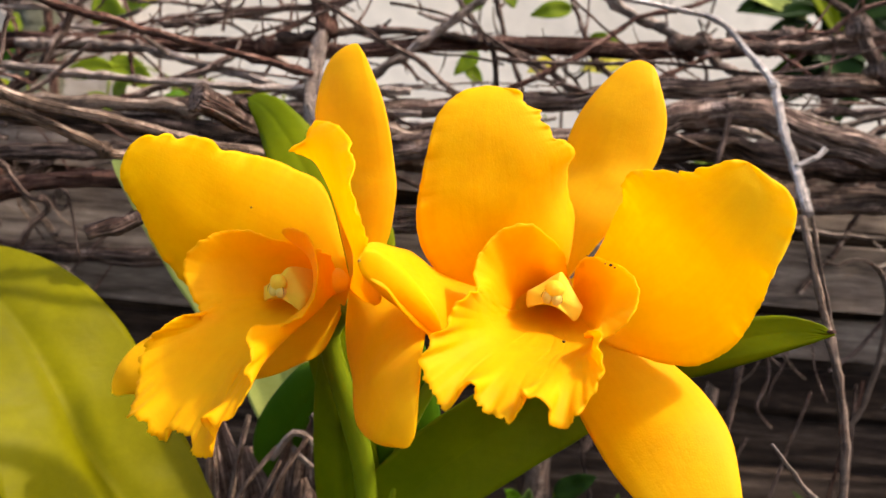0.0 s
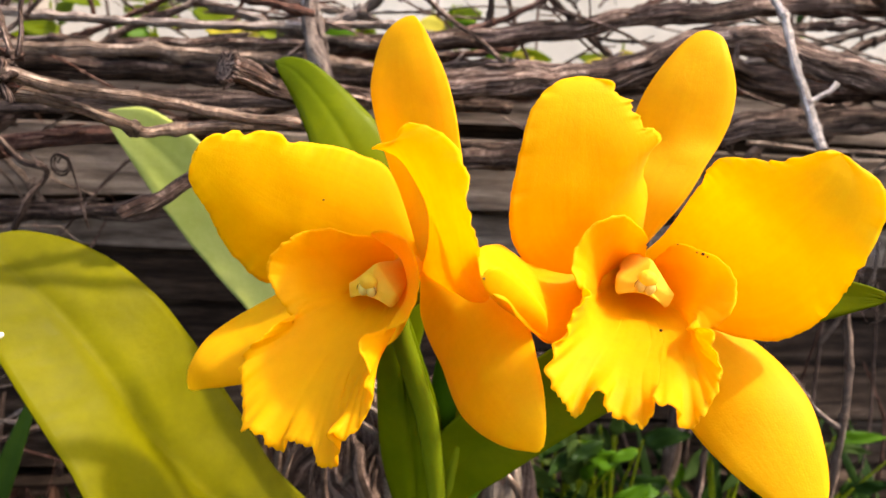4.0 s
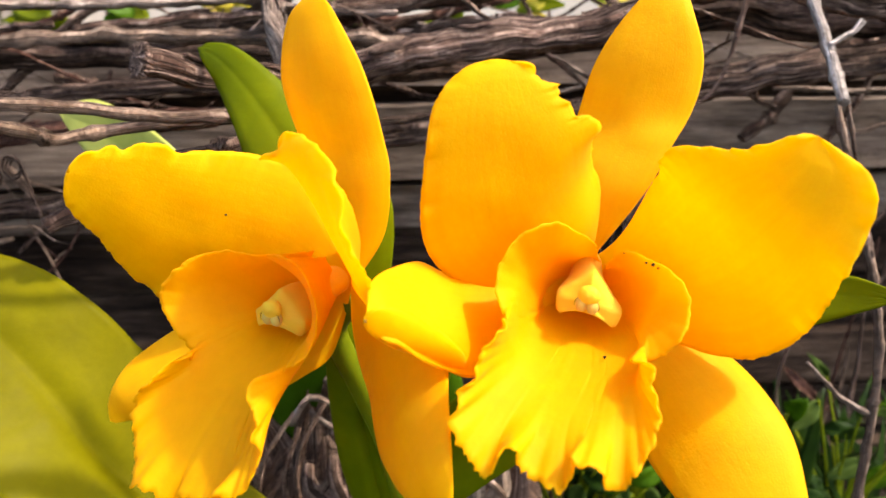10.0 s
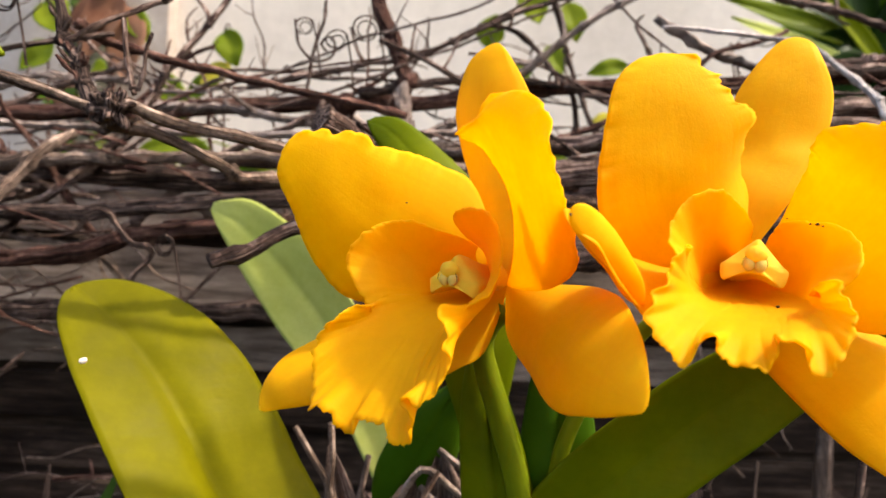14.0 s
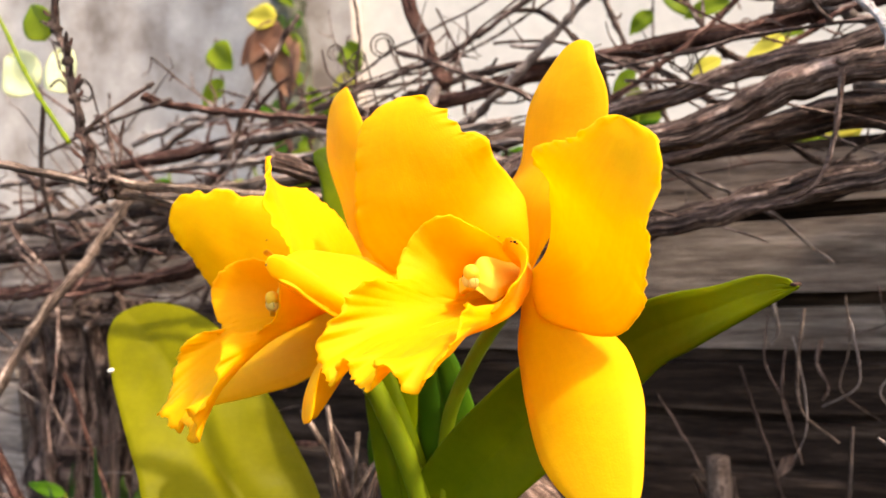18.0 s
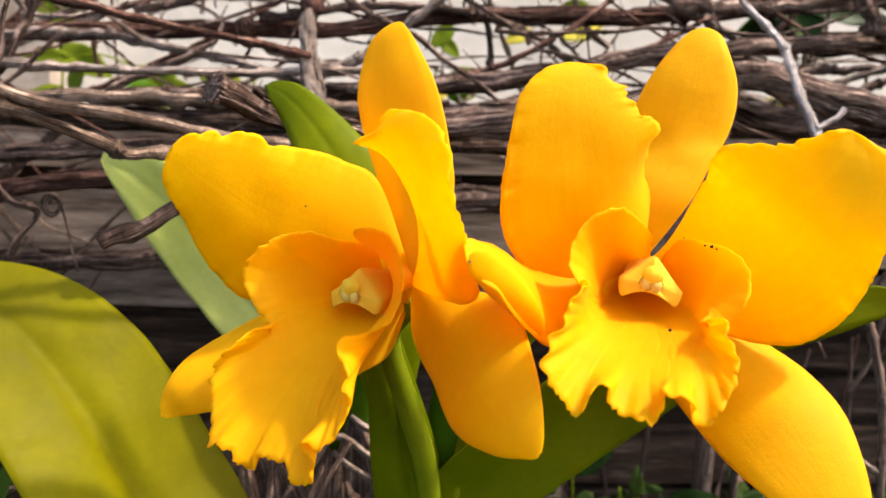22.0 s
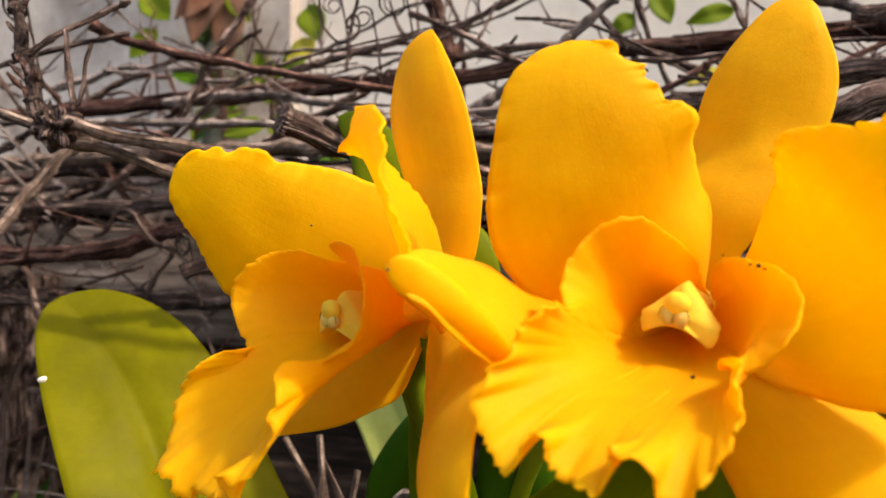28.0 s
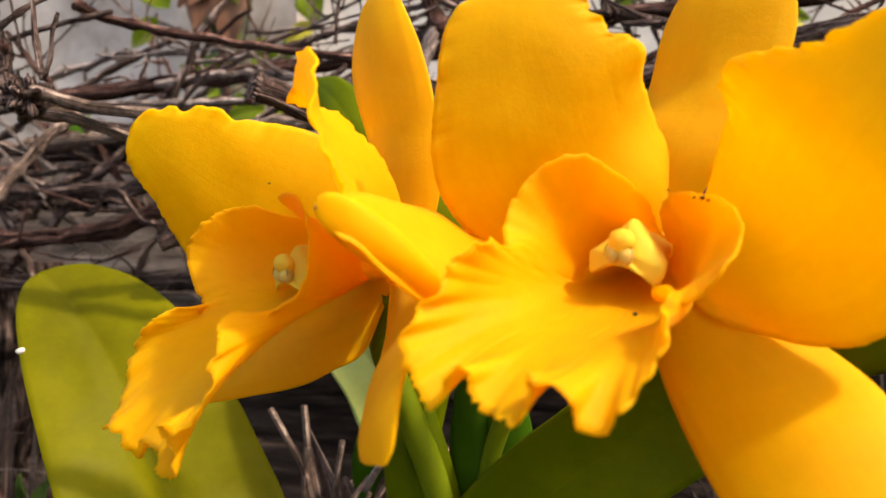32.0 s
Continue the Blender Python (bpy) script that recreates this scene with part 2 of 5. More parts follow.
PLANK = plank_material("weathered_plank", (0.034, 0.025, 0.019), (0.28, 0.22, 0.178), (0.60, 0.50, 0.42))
# shaded copy of the plank: shade under the vines put into its colour
PLANK_DARK = plank_material("shaded_plank", (0.005, 0.0033, 0.0023), (0.040, 0.027, 0.020), (0.17, 0.122, 0.09))


def rough_material(name, stops, scale, bump_d, fine_scale=None, rough=0.9):
    m, nt, b = mat(name)
    n = noise_node(nt, scale, 6, 0.6)
    f = noise_node(nt, fine_scale or scale * 14, 6, 0.7)
    c = ramp(nt, n.outputs[0], stops).outputs[0]
    c = mixed(nt, c, ramp(nt, f.outputs[0], ((0.35, (0.82, 0.81, 0.8)), (0.65, (1, 1, 1)))).outputs[0], 0.7, 'MULTIPLY')
    nt.links.new(c, b.inputs["Base Color"])
    b.inputs["Roughness"].default_value = rough
    b.inputs["Specular IOR Level"].default_value = 0.08
    bump(nt, b, f.outputs[0], 0.5, bump_d)
    return m


PLASTER = rough_material("cream_plaster", ((0.3, (0.56, 0.465, 0.365)), (0.55, (0.66, 0.56, 0.45)), (0.8, (0.72, 0.63, 0.525))), 2.2, 0.004)
PLASTER_GREY = rough_material("stained_grey_plaster", ((0.32, (0.22, 0.165, 0.125)), (0.48, (0.40, 0.325, 0.265)), (0.7, (0.56, 0.475, 0.395))), 7.0, 0.006)
SOIL = rough_material("dark_soil", ((0.3, (0.008, 0.006, 0.004)), (0.55, (0.025, 0.018, 0.013)), (0.8, (0.07, 0.055, 0.042))), 14, 0.01)
HUSK = bark_material("husk_bark", (0.03, 0.02, 0.014), (0.12, 0.083, 0.064), (0.34, 0.26, 0.21), 0.7)
PAPER = bark_material("papery_sheath", (0.22, 0.18, 0.14), (0.42, 0.36, 0.29), (0.62, 0.56, 0.48), 1.2, 0.6)
HUSKPAPER = bark_material("dry_bulb_sheath", (0.07, 0.048, 0.037), (0.19, 0.14, 0.115), (0.38, 0.30, 0.255), 0.5, 0.8)
MOSSBARK = rough_material("mossy_bark", ((0.3, (0.045, 0.045, 0.025)), (0.55, (0.11, 0.10, 0.07)), (0.8, (0.22, 0.20, 0.16))), 22, 0.006)
SPOT = rough_material("dark_speck", ((0.3, (0.02, 0.012, 0.005)), (0.7, (0.05, 0.03, 0.01))), 300, 0.0002)
DRYLEAF = leaf_material("dry_brown_leaf", (0.13, 0.05, 0.028), (0.28, 0.15, 0.09), trans=0.15, rough=0.7)
CREAMLEAF = leaf_material("pale_cream_leaf", (0.62, 0.60, 0.30), (0.78, 0.74, 0.44), trans=0.4, rough=0.6)
YELLOWLEAF = leaf_material("yellowing_leaf", (0.45, 0.36, 0.03), (0.62, 0.52, 0.08), trans=0.4, rough=0.6)


# ---------------------------------------------------------------- mesh helpers
def spline(pts, n):
    """n points evenly along a smooth curve through pts."""
    p = np.array(pts, float)
    k = len(p)
    u = np.linspace(0, k - 1 - 1e-9, max(n * 3, 30))
    i = u.astype(int)
    f = (u - i)[:, None]
    a, b, c, d = (p[np.clip(i + s, 0, k - 1)] for s in (-1, 0, 1, 2))
    q = 0.5 * ((2 * b) + (c - a) * f + (2 * a - 5 * b + 4 * c - d) * f**2 + (3 * b - a - 3 * c + d) * f**3)
    s = np.r_[0, np.cumsum(np.linalg.norm(np.diff(q, axis=0), axis=1))]
    t = np.linspace(0, s[-1], n)
    return np.stack([np.interp(t, s, q[:, j]) for j in range(q.shape[1])], 1)


def obj(name, verts, faces, material, parent=None, origin=(0, 0, 0), uvs=None, label="", smooth=True):
    me = bpy.data.meshes.new(name)
    me.from_pydata([tuple(v) for v in np.asarray(verts, float) - np.asarray(origin, float)], [], faces)
    if uvs is not None:
        layer = me.uv_layers.new(name="UVMap")
        idx = np.zeros(len(me.loops), int)
        me.loops.foreach_get("vertex_index", idx)
        layer.data.foreach_set("uv", np.asarray(uvs, float)[idx].ravel())
    me.materials.append(material)
    if smooth:
        me.polygons.foreach_set("use_smooth", [True] * len(me.polygons))
    me.update()
    ob = new(name, me)
    if parent is not None:
        ob.parent = parent
    else:
        ob.location = origin
    if label:
        ob["label"] = label
    return ob


def empty(name, at):
    e = new(name)
    e.location = at
    e.empty_display_size = 0.01
    return e


def normals_of(g):
    du = np.gradient(g, axis=0)
    dv = np.gradient(g, axis=1)
    n = np.cross(du, dv)
    return n / (np.linalg.norm(n, axis=2, keepdims=True) + 1e-12)


def sheet(name, g, thick, material, parent=None, origin=(0, 0, 0), label=""):
    """A thin solid sheet from a grid of points (rows u, columns v), thinner at its rim."""
    nu, nv, _ = g.shape
    n = normals_of(g)
    # soften the normals at pinched ends
    for _ in range(2):
        n[1:-1] = (n[:-2] + 2 * n[1:-1] + n[2:])
        n /= np.linalg.norm(n, axis=2, keepdims=True) + 1e-12
    u, v = np.meshgrid(np.linspace(0, 1, nu), np.linspace(0, 1, nv), indexing="ij")
    w = np.minimum(1, np.minimum(np.minimum(v, 1 - v) * 9, (1 - u) * 9)) * 0.65 + 0.35
    off = n * (thick / 2 * w)[..., None]
    top, bot = (g + off).reshape(-1, 3), (g - off).reshape(-1, 3)
    idx = np.arange(nu * nv).reshape(nu, nv)
    a, b, c, d = idx[:-1, :-1].ravel(), idx[1:, :-1].ravel(), idx[1:, 1:].ravel(), idx[:-1, 1:].ravel()
    N = nu * nv
    faces = [tuple(f) for f in np.stack([a, b, c, d], 1).tolist()] + [tuple(f) for f in (np.stack([d, c, b, a], 1) + N).tolist()]
    ring = np.r_[idx[:-1, 0], idx[-1, :-1], idx[:0:-1, -1], idx[0, :0:-1]]
    nx = np.roll(ring, -1)
    faces += [tuple(f) for f in np.stack([ring + N, nx + N, nx, ring], 1).tolist()]
    uv = np.stack([u.ravel(), v.ravel()], 1)
    return obj(name, np.r_[top, bot], faces, material, parent, origin, np.r_[uv, uv], label)


def petal_grid(outline, base, tip, bulge, nu=120, nv=37, ruffle=0.0, waves=9, fringe=0.0, seed=0, keel=0.0, toward=(0, -1, 0.15), frills=(), relax=0, curls=()):
    """A petal between its two edges: from the base along each side of the outline to the tip, domed by bulge metres towards the light side."""
    o = np.array(outline, float) / 1000
    base = np.array(base, float) / 1000
    whole = spline(np.vstack([base[None], o, base[None]]), 420)
    cut = int(np.linalg.norm(whole[60:-60] - o[tip], axis=1).argmin()) + 60
    L, R = spline(whole[:cut + 1:3], nu), spline(whole[:cut - 1:-3], nu)
    L[-1] = R[-1] = whole[cut]
    # even spacing, a little denser at the tip
    v = np.linspace(0, 1, nv)
    g = L[:, None] * (1 - v)[None, :, None] + R[:, None] * v[None, :, None]
    for _ in range(relax):
        g[1:-1, 1:-1] = 0.25 * (g[:-2, 1:-1] + g[2:, 1:-1] + g[1:-1, :-2] + g[1:-1, 2:])
    n = normals_of(g)
    aim = np.array(toward, float)
    mean = n[nu // 4:-nu // 4].mean((0, 1))
    if mean @ aim < 0:
        n, mean = -n, -mean
    n = 0.5 * n + 0.5 * mean / np.linalg.norm(mean)
    u = np.linspace(0, 1, nu)
    dome = (4 * v * (1 - v))[None, :] * (np.sin(np.pi * np.clip(u, 0, 1) ** 0.8))[:, None]
    crease = -np.exp(-((v - 0.5) / 0.07) ** 2)[None, :] * np.sin(np.pi * u)[:, None]
    g = g + n * (bulge * dome + keel * crease)[..., None]
    for cx, cy, cz, rad, amt in curls:
        # the rim bends back (or forward, with a minus) near a place
        for side in (0, 1):
            line = L if side == 0 else R
            near = np.exp(-(np.linalg.norm(line * 1000 - np.array((cx, cy, cz)), axis=1) / rad) ** 2)
            w = np.clip(((v - 0.5) if side else (0.5 - v)) * 2, 0, 1)
            w = np.clip((w - 0.45) / 0.55, 0, 1) ** 1.6
            g = g - n * (amt * near[:, None] * w[None, :])[..., None]
    if ruffle or fringe:
        edge = np.abs(2 * v - 1) ** 9
        for side, sgn in ((0, -1), (1, 1)):
            sel = (v < 0.5) if side == 0 else (v >= 0.5)
            edge_line = L if side == 0 else R
            wv = np.array([1.5 * noise.noise(Vector(q * 26 * waves) + Vector((seed, side, 0))) + 1.1 * noise.noise(Vector(q * 75 * waves) + Vector((seed, side, 5))) + 0.5 * noise.noise(Vector(q * 190 * waves)) for q in edge_line])
            env = np.clip((u - 0.25) * 3, 0, 1)
            teeth = 0.22 * wv
            for fx, fy, fz, rad, amp in frills:
                near = np.exp(-(np.linalg.norm(edge_line * 1000 - np.array((fx, fy, fz)), axis=1) / rad) ** 2)
                frill = amp * near * np.array([1.6 * noise.noise(Vector(q * 330) + Vector((seed, side, 9))) + 1.2 * noise.noise(Vector(q * 720) + Vector((seed, side, 4))) for q in edge_line])
                wv, teeth = wv + frill, teeth + frill
            teeth = teeth + 0.25 * np.array([noise.noise(Vector(q * 1300) + Vector((seed, side, 6))) for q in edge_line])
            wv = wv + 0.35 * np.array([noise.noise(Vector(q * 1500) + Vector((seed, side, 2))) for q in edge_line])
            amt = (wv * env)[:, None] * (edge * sel)[None, :]
            cut = (teeth * env)[:, None] * (edge * sel)[None, :]
            across = (R - L) / (np.linalg.norm(R - L, axis=1, keepdims=True) + 1e-6)
            g = g + n * (ruffle * amt)[..., None] + across[:, None] * (fringe * cut)[..., None] * sgn
    for i in range(nu):
        for j in range(nv):
            q = Vector(g[i, j] * 90)
            g[i, j] += n[i, j] * 0.0006 * noise.noise(q)
    return g


def tube_mesh(pts, radii, sides=10, lumps=0.0, seed=0, cap=True):
    p = np.asarray(pts, float)
    n = len(p)
    r = np.interp(np.linspace(0, 1, n), np.linspace(0, 1, len(radii)), radii)
    t = np.gradient(p, axis=0)
    t /= np.linalg.norm(t, axis=1, keepdims=True) + 1e-12
    ref = np.array([0.13, 0.31, 0.94]) if abs(t[:, 2]).mean() < 0.7 else np.array([0.9, 0.4, 0.1])
    a = np.cross(t, ref)
    a /= np.linalg.norm(a, axis=1, keepdims=True)
    b = np.cross(t, a)
    ang = np.linspace(0, 2 * np.pi, sides, endpoint=False)
    rr = np.repeat(r[:, None], sides, 1)
    if lumps:
        s = np.r_[0, np.cumsum(np.linalg.norm(np.diff(p, axis=0), axis=1))]
        for i in range(n):
            for j in range(sides):
                k = noise.noise(Vector((math.cos(ang[j]) * 1.3 + seed * 7.1, math.sin(ang[j]) * 1.3, s[i] * 34)))
                k2 = noise.noise(Vector((math.cos(ang[j]) * 2.6 + seed * 3.7, math.sin(ang[j]) * 2.6 + 5, s[i] * 120)))
                k3 = noise.noise(Vector((math.cos(ang[j]) * 4.5 + seed * 1.9, math.sin(ang[j]) * 4.5, s[i] * 14))) if sides > 10 else 0
                rr[i, j] *= 1 + lumps * (k + 0.5 * k2 - (2.4 if sides > 20 else 1.3) * abs(k3))
    ring = p[:, None] + rr[..., None] * (np.cos(ang)[None, :, None] * a[:, None] + np.sin(ang)[None, :, None] * b[:, None])
    verts = ring.reshape(-1, 3)
    faces = []
    for i in range(n - 1):
        for j in range(sides):
            k = (j + 1) % sides
            faces.append((i * sides + j, i * sides + k, (i + 1) * sides + k, (i + 1) * sides + j))
    if cap:
        faces.append(tuple(range(sides - 1, -1, -1)))
        faces.append(tuple(range((n - 1) * sides, n * sides)))
    s = np.r_[0, np.cumsum(np.linalg.norm(np.diff(p, axis=0), axis=1))]
    uv = np.stack([np.repeat(s * 30, sides), np.tile(np.abs(np.linspace(-1, 1, sides)), n)], 1)
    return verts, faces, uv


def tube(name, pts, radii, material, parent=None, origin=(0, 0, 0), sides=10, lumps=0.0, seed=0, n=None, label="", mm=True):
    p = np.array(pts, float) / (1000 if mm else 1)
    length = np.linalg.norm(np.diff(p, axis=0), axis=1).sum()
    n = n or max(12, int(length / 0.003))
    p = spline(p, n)
    v, f, uv = tube_mesh(p, radii, sides, lumps, seed)
    return obj(name, v, f, material, parent, origin, uv, label)


def blob(name, centre, axes, material, parent=None, origin=(0, 0, 0), rot=None, lump=0.0, seed=0, nu=14, nv=20, label=""):
    """A rounded lump with half-axes, turned by rot (3x3)."""
    th, ph = np.linspace(0, np.pi, nu), np.linspace(0, 2 * np.pi, nv, endpoint=False)
    d = np.stack([np.sin(th)[:, None] * np.cos(ph), np.sin(th)[:, None] * np.sin(ph), np.repeat(np.cos(th)[:, None], nv, 1)], -1)
    k = np.ones((nu, nv))
    if lump:
        for i in range(nu):
            for j in range(nv):
                k[i, j] += lump * noise.noise(Vector(d[i, j] * 2.2) + Vector((seed * 3.3, 0, 0)))
    q = d * k[..., None] * np.array(axes)
    if rot is not None:
        q = q @ np.array(rot).T
    q = q + np.array(centre)
    faces = []
    for i in range(nu - 1):
        for j in range(nv):
            faces.append((i * nv + j, (i + 1) * nv + j, (i + 1) * nv + (j + 1) % nv, i * nv + (j + 1) % nv))
    uv = np.stack([np.repeat(th, nv), np.tile(ph, nu) / 3], 1)
    return obj(name, q.reshape(-1, 3), faces, material, parent, origin, uv, label)


def blade(base, tip, width, material, parent, origin, droop=0.0, fold=0.15, nu=20, nv=11, blunt=0.75, face=(0, -1, 0.3), name="leaf", wave=0.0, seed=0):
    """One leaf from base to tip (millimetres), widest past the middle, folded along its midrib."""
    a, b = np.array(base, float) / 1000, np.array(tip, float) / 1000
    u = np.linspace(0, 1, nu)
    ax = b - a
    side = np.cross(ax, np.array(face, float))
    side /= np.linalg.norm(side)
    up = np.cross(side, ax)
    up /= np.linalg.norm(up)
    w = width / 2000 * np.sin(np.pi * np.clip(u, 0.02, 0.985) ** blunt) ** 0.75
    v = np.linspace(-1, 1, nv)
    g = a + u[:, None, None] * ax + side * (w[:, None] * v)[..., None]
    g = g + up * (fold * w[:, None] * np.abs(v) - droop / 1000 * (u**2)[:, None])[..., None]
    if wave:
        g = g + up * np.array([[wave / 1000 * noise.noise(Vector((p * 2.4, q * 0.9, seed * 1.7))) for q in v] for p in u])[..., None]
    return sheet(name, g, 0.0006, material, parent, origin)


def axes_along(direction, up=(0, 0, 1)):
    z = np.array(direction, float)
    z /= np.linalg.norm(z)
    x = np.cross(up, z)
    x /= np.linalg.norm(x)
    return np.stack([x, np.cross(z, x), z], 1)


# ---------------------------------------------------------------- setting
def box_mesh(x0, x1, y0, y1, z0, z1, nx=1, wob=0.0, seed=0):
    """A long board with slightly uneven edges."""
    xs = np.linspace(x0, x1, nx + 1)
    v, f = [], []
    for i, x in enumerate(xs):
        w = [wob * noise.noise(Vector((x * 9, seed * 5.1 + q, 0))) for q in range(4)]
        v += [(x, y0 + w[0], z0 + w[1]), (x, y1, z0 + w[1]), (x, y1, z1 + w[2]), (x, y0 + w[3], z1 + w[2])]
    for i in range(nx):
        a, b = 4 * i, 4 * (i + 1)
        f += [(a + k, a + (k + 1) % 4, b + (k + 1) % 4, b + k) for k in range(4)]
    f += [(3, 2, 1, 0), tuple(4 * nx + k for k in range(4))]
    return v, f


GROUND_Z = 0.30


# ground: one sheet to the horizon, gently uneven near the fence
gx = np.r_[-60, -12, -4, np.linspace(-1.6, 1.8, 52), 4, 12, 60]
gy = np.r_[-60, -12, -3, -1, np.linspace(-0.3, 1.4, 30), 3, 12, 60]
gv = [(x, y, GROUND_Z + (0.012 * noise.noise(Vector((x * 7, y * 7, 0))) + 0.006 * noise.noise(Vector((x * 23, y * 23, 4))) if abs(x) < 3 and -1 < y < 2 else 0)) for x in gx for y in gy]
gf = [(i * len(gy) + j, (i + 1) * len(gy) + j, (i + 1) * len(gy) + j + 1, i * len(gy) + j + 1) for i in range(len(gx) - 1) for j in range(len(gy) - 1)]
tagged(obj("ground", gv, gf, SOIL), "dark damp garden soil under the fence", "ground", kind="structure")

# cream wall behind, with a stained grey stretch beside it
wv, wf = box_mesh(-0.59, 3.2, 1.30, 1.50, GROUND_Z - 0.1, 2.6, 20, 0.004, 3)
tagged(obj("wall_cream", wv, wf, PLASTER, smooth=False), "sunlit cream plastered garden wall behind the fence", "wall", kind="structure")
wv, wf = box_mesh(-2.6, -0.59, 1.26, 1.48, GROUND_Z - 0.1, 2.6, 20, 0.006, 8)
tagged(obj("wall_grey", wv, wf, PLASTER_GREY, smooth=False), "stained grey plaster wall beside the cream one", "wall", kind="structure")

# low fence of weathered boards
fence = empty("plank_fence", (0.1, 0.46, GROUND_Z))
tagged(fence, "low fence of weathered grey horizontal boards", "fence")
z = GROUND_Z - 0.01
for i, h in enumerate((0.052, 0.040, 0.046, 0.034, 0.035, 0.034, 0.051, 0.038)):
    y0 = 0.440 + (0.006, 0.016, 0.010, 0.020, 0.012, 0.016, 0.0, 0.012)[i]
    v, f = box_mesh(-0.95, 1.05, y0, y0 + 0.022, z + 0.004, z + h - 0.004, 60, 0.0034, i)
    # the five lower boards take the plank colour darkened for shade
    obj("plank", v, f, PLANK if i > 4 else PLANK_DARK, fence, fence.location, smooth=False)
    z += h
# added board behind the gaps, its dark colour standing for shade between planks
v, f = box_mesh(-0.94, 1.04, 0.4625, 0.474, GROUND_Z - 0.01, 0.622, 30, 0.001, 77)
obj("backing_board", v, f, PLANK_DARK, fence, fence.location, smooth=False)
for x, w in ((0.60, 0.03), (-0.50, 0.03)):
    v, f = box_mesh(x - w / 2, x + w / 2, 0.418, 0.4385, GROUND_Z - 0.01, 0.505, 4, 0.001, x * 10)
    obj("post", v, f, PLANK, fence, fence.location, smooth=False)
for x, y, top, w, m, tone in ((0.170, 0.412, 0.486, 0.013, BARK_TAN, "pale weathered"), (0.072, 0.404, 0.452, 0.019, BARK_TAN, "broad pale weathered"), (0.012, 0.396, 0.446, 0.014, BARK_TAN, "short pale weathered")):
    lean = 300 * (x - 0.08)
    tagged(tube("garden_stake", [(1000 * x - lean * 0.2, 1000 * y, 285), (1000 * x, 1000 * y + 3, 390), (1000 * x + lean * 0.06, 1000 * y + 2, 1000 * top - 6), (1000 * x + lean * 0.08, 1000 * y + 2, 1000 * top)], [w / 2, w / 2.1, w / 2.2, w / 3.2], m, None, (x, y, GROUND_Z), 16, 0.16, x * 100), tone + " wooden stake standing in the soil", "stake", "garden stakes")


# ---------------------------------------------------------------- dry vines over the fence
def vine(name, pts, r0, r1, material, label, seed=1, sides=12, lumps=0.28, knots=(), ends=True):
    """A dry vine as one thing: its wood, and the knots on it as parts."""
    p = np.array(pts, float) / 1000
    origin = p[0]
    e = empty(name, origin)
    tagged(e, label, "vine", "dry vines on the fence")
    length = np.linalg.norm(np.diff(p, axis=0), axis=1).sum()
    n = int(min(190, max(14, length / 0.0022)))
    sides = 22 if r0 > 3.9 else sides
    lumps = min(lumps, 0.26) if r0 > 4.8 else lumps
    q = spline(p, n)
    rng = random.Random(seed)
    for i in range(n):
        q[i] += np.array([noise.noise(Vector((i * 0.21, seed * 3.1, k))) for k in (0, 7, 13)]) * r0 * (0.00022 if r0 > 4 else 0.00054)
    rad = np.linspace(r0, r1, n) / 1000
    if r0 < 3.6:
        # swollen nodes along the shoot
        at_s = np.linspace(0, length, n)
        c = rng.uniform(0.004, 0.012)
        while c < length:
            rad = rad * (1 + rng.uniform(0.15, 0.5) * np.exp(-((at_s - c) / (0.0011 + r0 * 0.0005)) ** 2))
            c += rng.uniform(0.010, 0.024)
    v, f, uv = tube_mesh(q, rad, sides, lumps, seed)
    obj("wood", v, f, material, e, origin, uv)
    if r0 > 4.2:
        for k in range(13):
            i0 = rng.randrange(2, max(3, n - 14))
            seg = q[i0:i0 + rng.randrange(7, 14)]
            tg = seg[-1] - seg[0]
            tg /= np.linalg.norm(tg) + 1e-9
            sd = np.cross(tg, (0, 0, 1))
            sd /= np.linalg.norm(sd) + 1e-9
            upv = np.cross(sd, tg)
            a0, wide = rng.uniform(0.2, 3.0), rng.uniform(0.25, 0.6)
            rad = (r0 + (r1 - r0) * i0 / n) / 1000 * (1.02 + rng.uniform(0, 0.1))
            g = np.zeros((len(seg), 5, 3))
            for a in range(len(seg)):
                lift = 1 + 0.3 * max(0, a / len(seg) - 0.6)
                wob = 0.25 * noise.noise(Vector((a * 0.4, k, seed)))
                for b in range(5):
                    th = a0 + wob + wide * (b / 4 - 0.5) * (1 - 0.7 * abs(a / (len(seg) - 1) * 2 - 1) ** 3)
                    g[a, b] = seg[a] + (sd * math.cos(th) * -1 + upv * math.sin(th)) * rad * lift
            sheet("bark_strip", g, 0.0011, material, e, origin)
    for s in knots:
        c = q[int(s * (n - 1))]
        rk = (r0 + (r1 - r0) * s) / 1000
        blob("knot", c, (rk * 1.45, rk * 1.35, rk * 1.3), material, e, origin, lump=0.6, seed=seed + s, nu=9, nv=12)
    return e


thick = "thick gnarled dry vine trunk lying along the fence"
thin = "thin dry brown vine twig tangled over the fence"
vine("thick_vine", [(-420, 400, 640), (-215, 410, 656), (-109, 410, 662), (-60, 408, 664), (0, 410, 674), (62, 410, 677), (119, 410, 680), (189, 410, 688), (330, 420, 705)], 5.2, 4.6, BARK_RED, "reddish dry vine branch running along the fence top", 2, knots=(0.42, 0.74))
vine("thick_vine", [(-70, 398, 673), (-80, 400, 698), (-89, 402, 719), (-105, 410, 770)], 4.4, 3.6, BARK_RED, "reddish dry vine shoot rising from a fork", 3, knots=(0.02,))
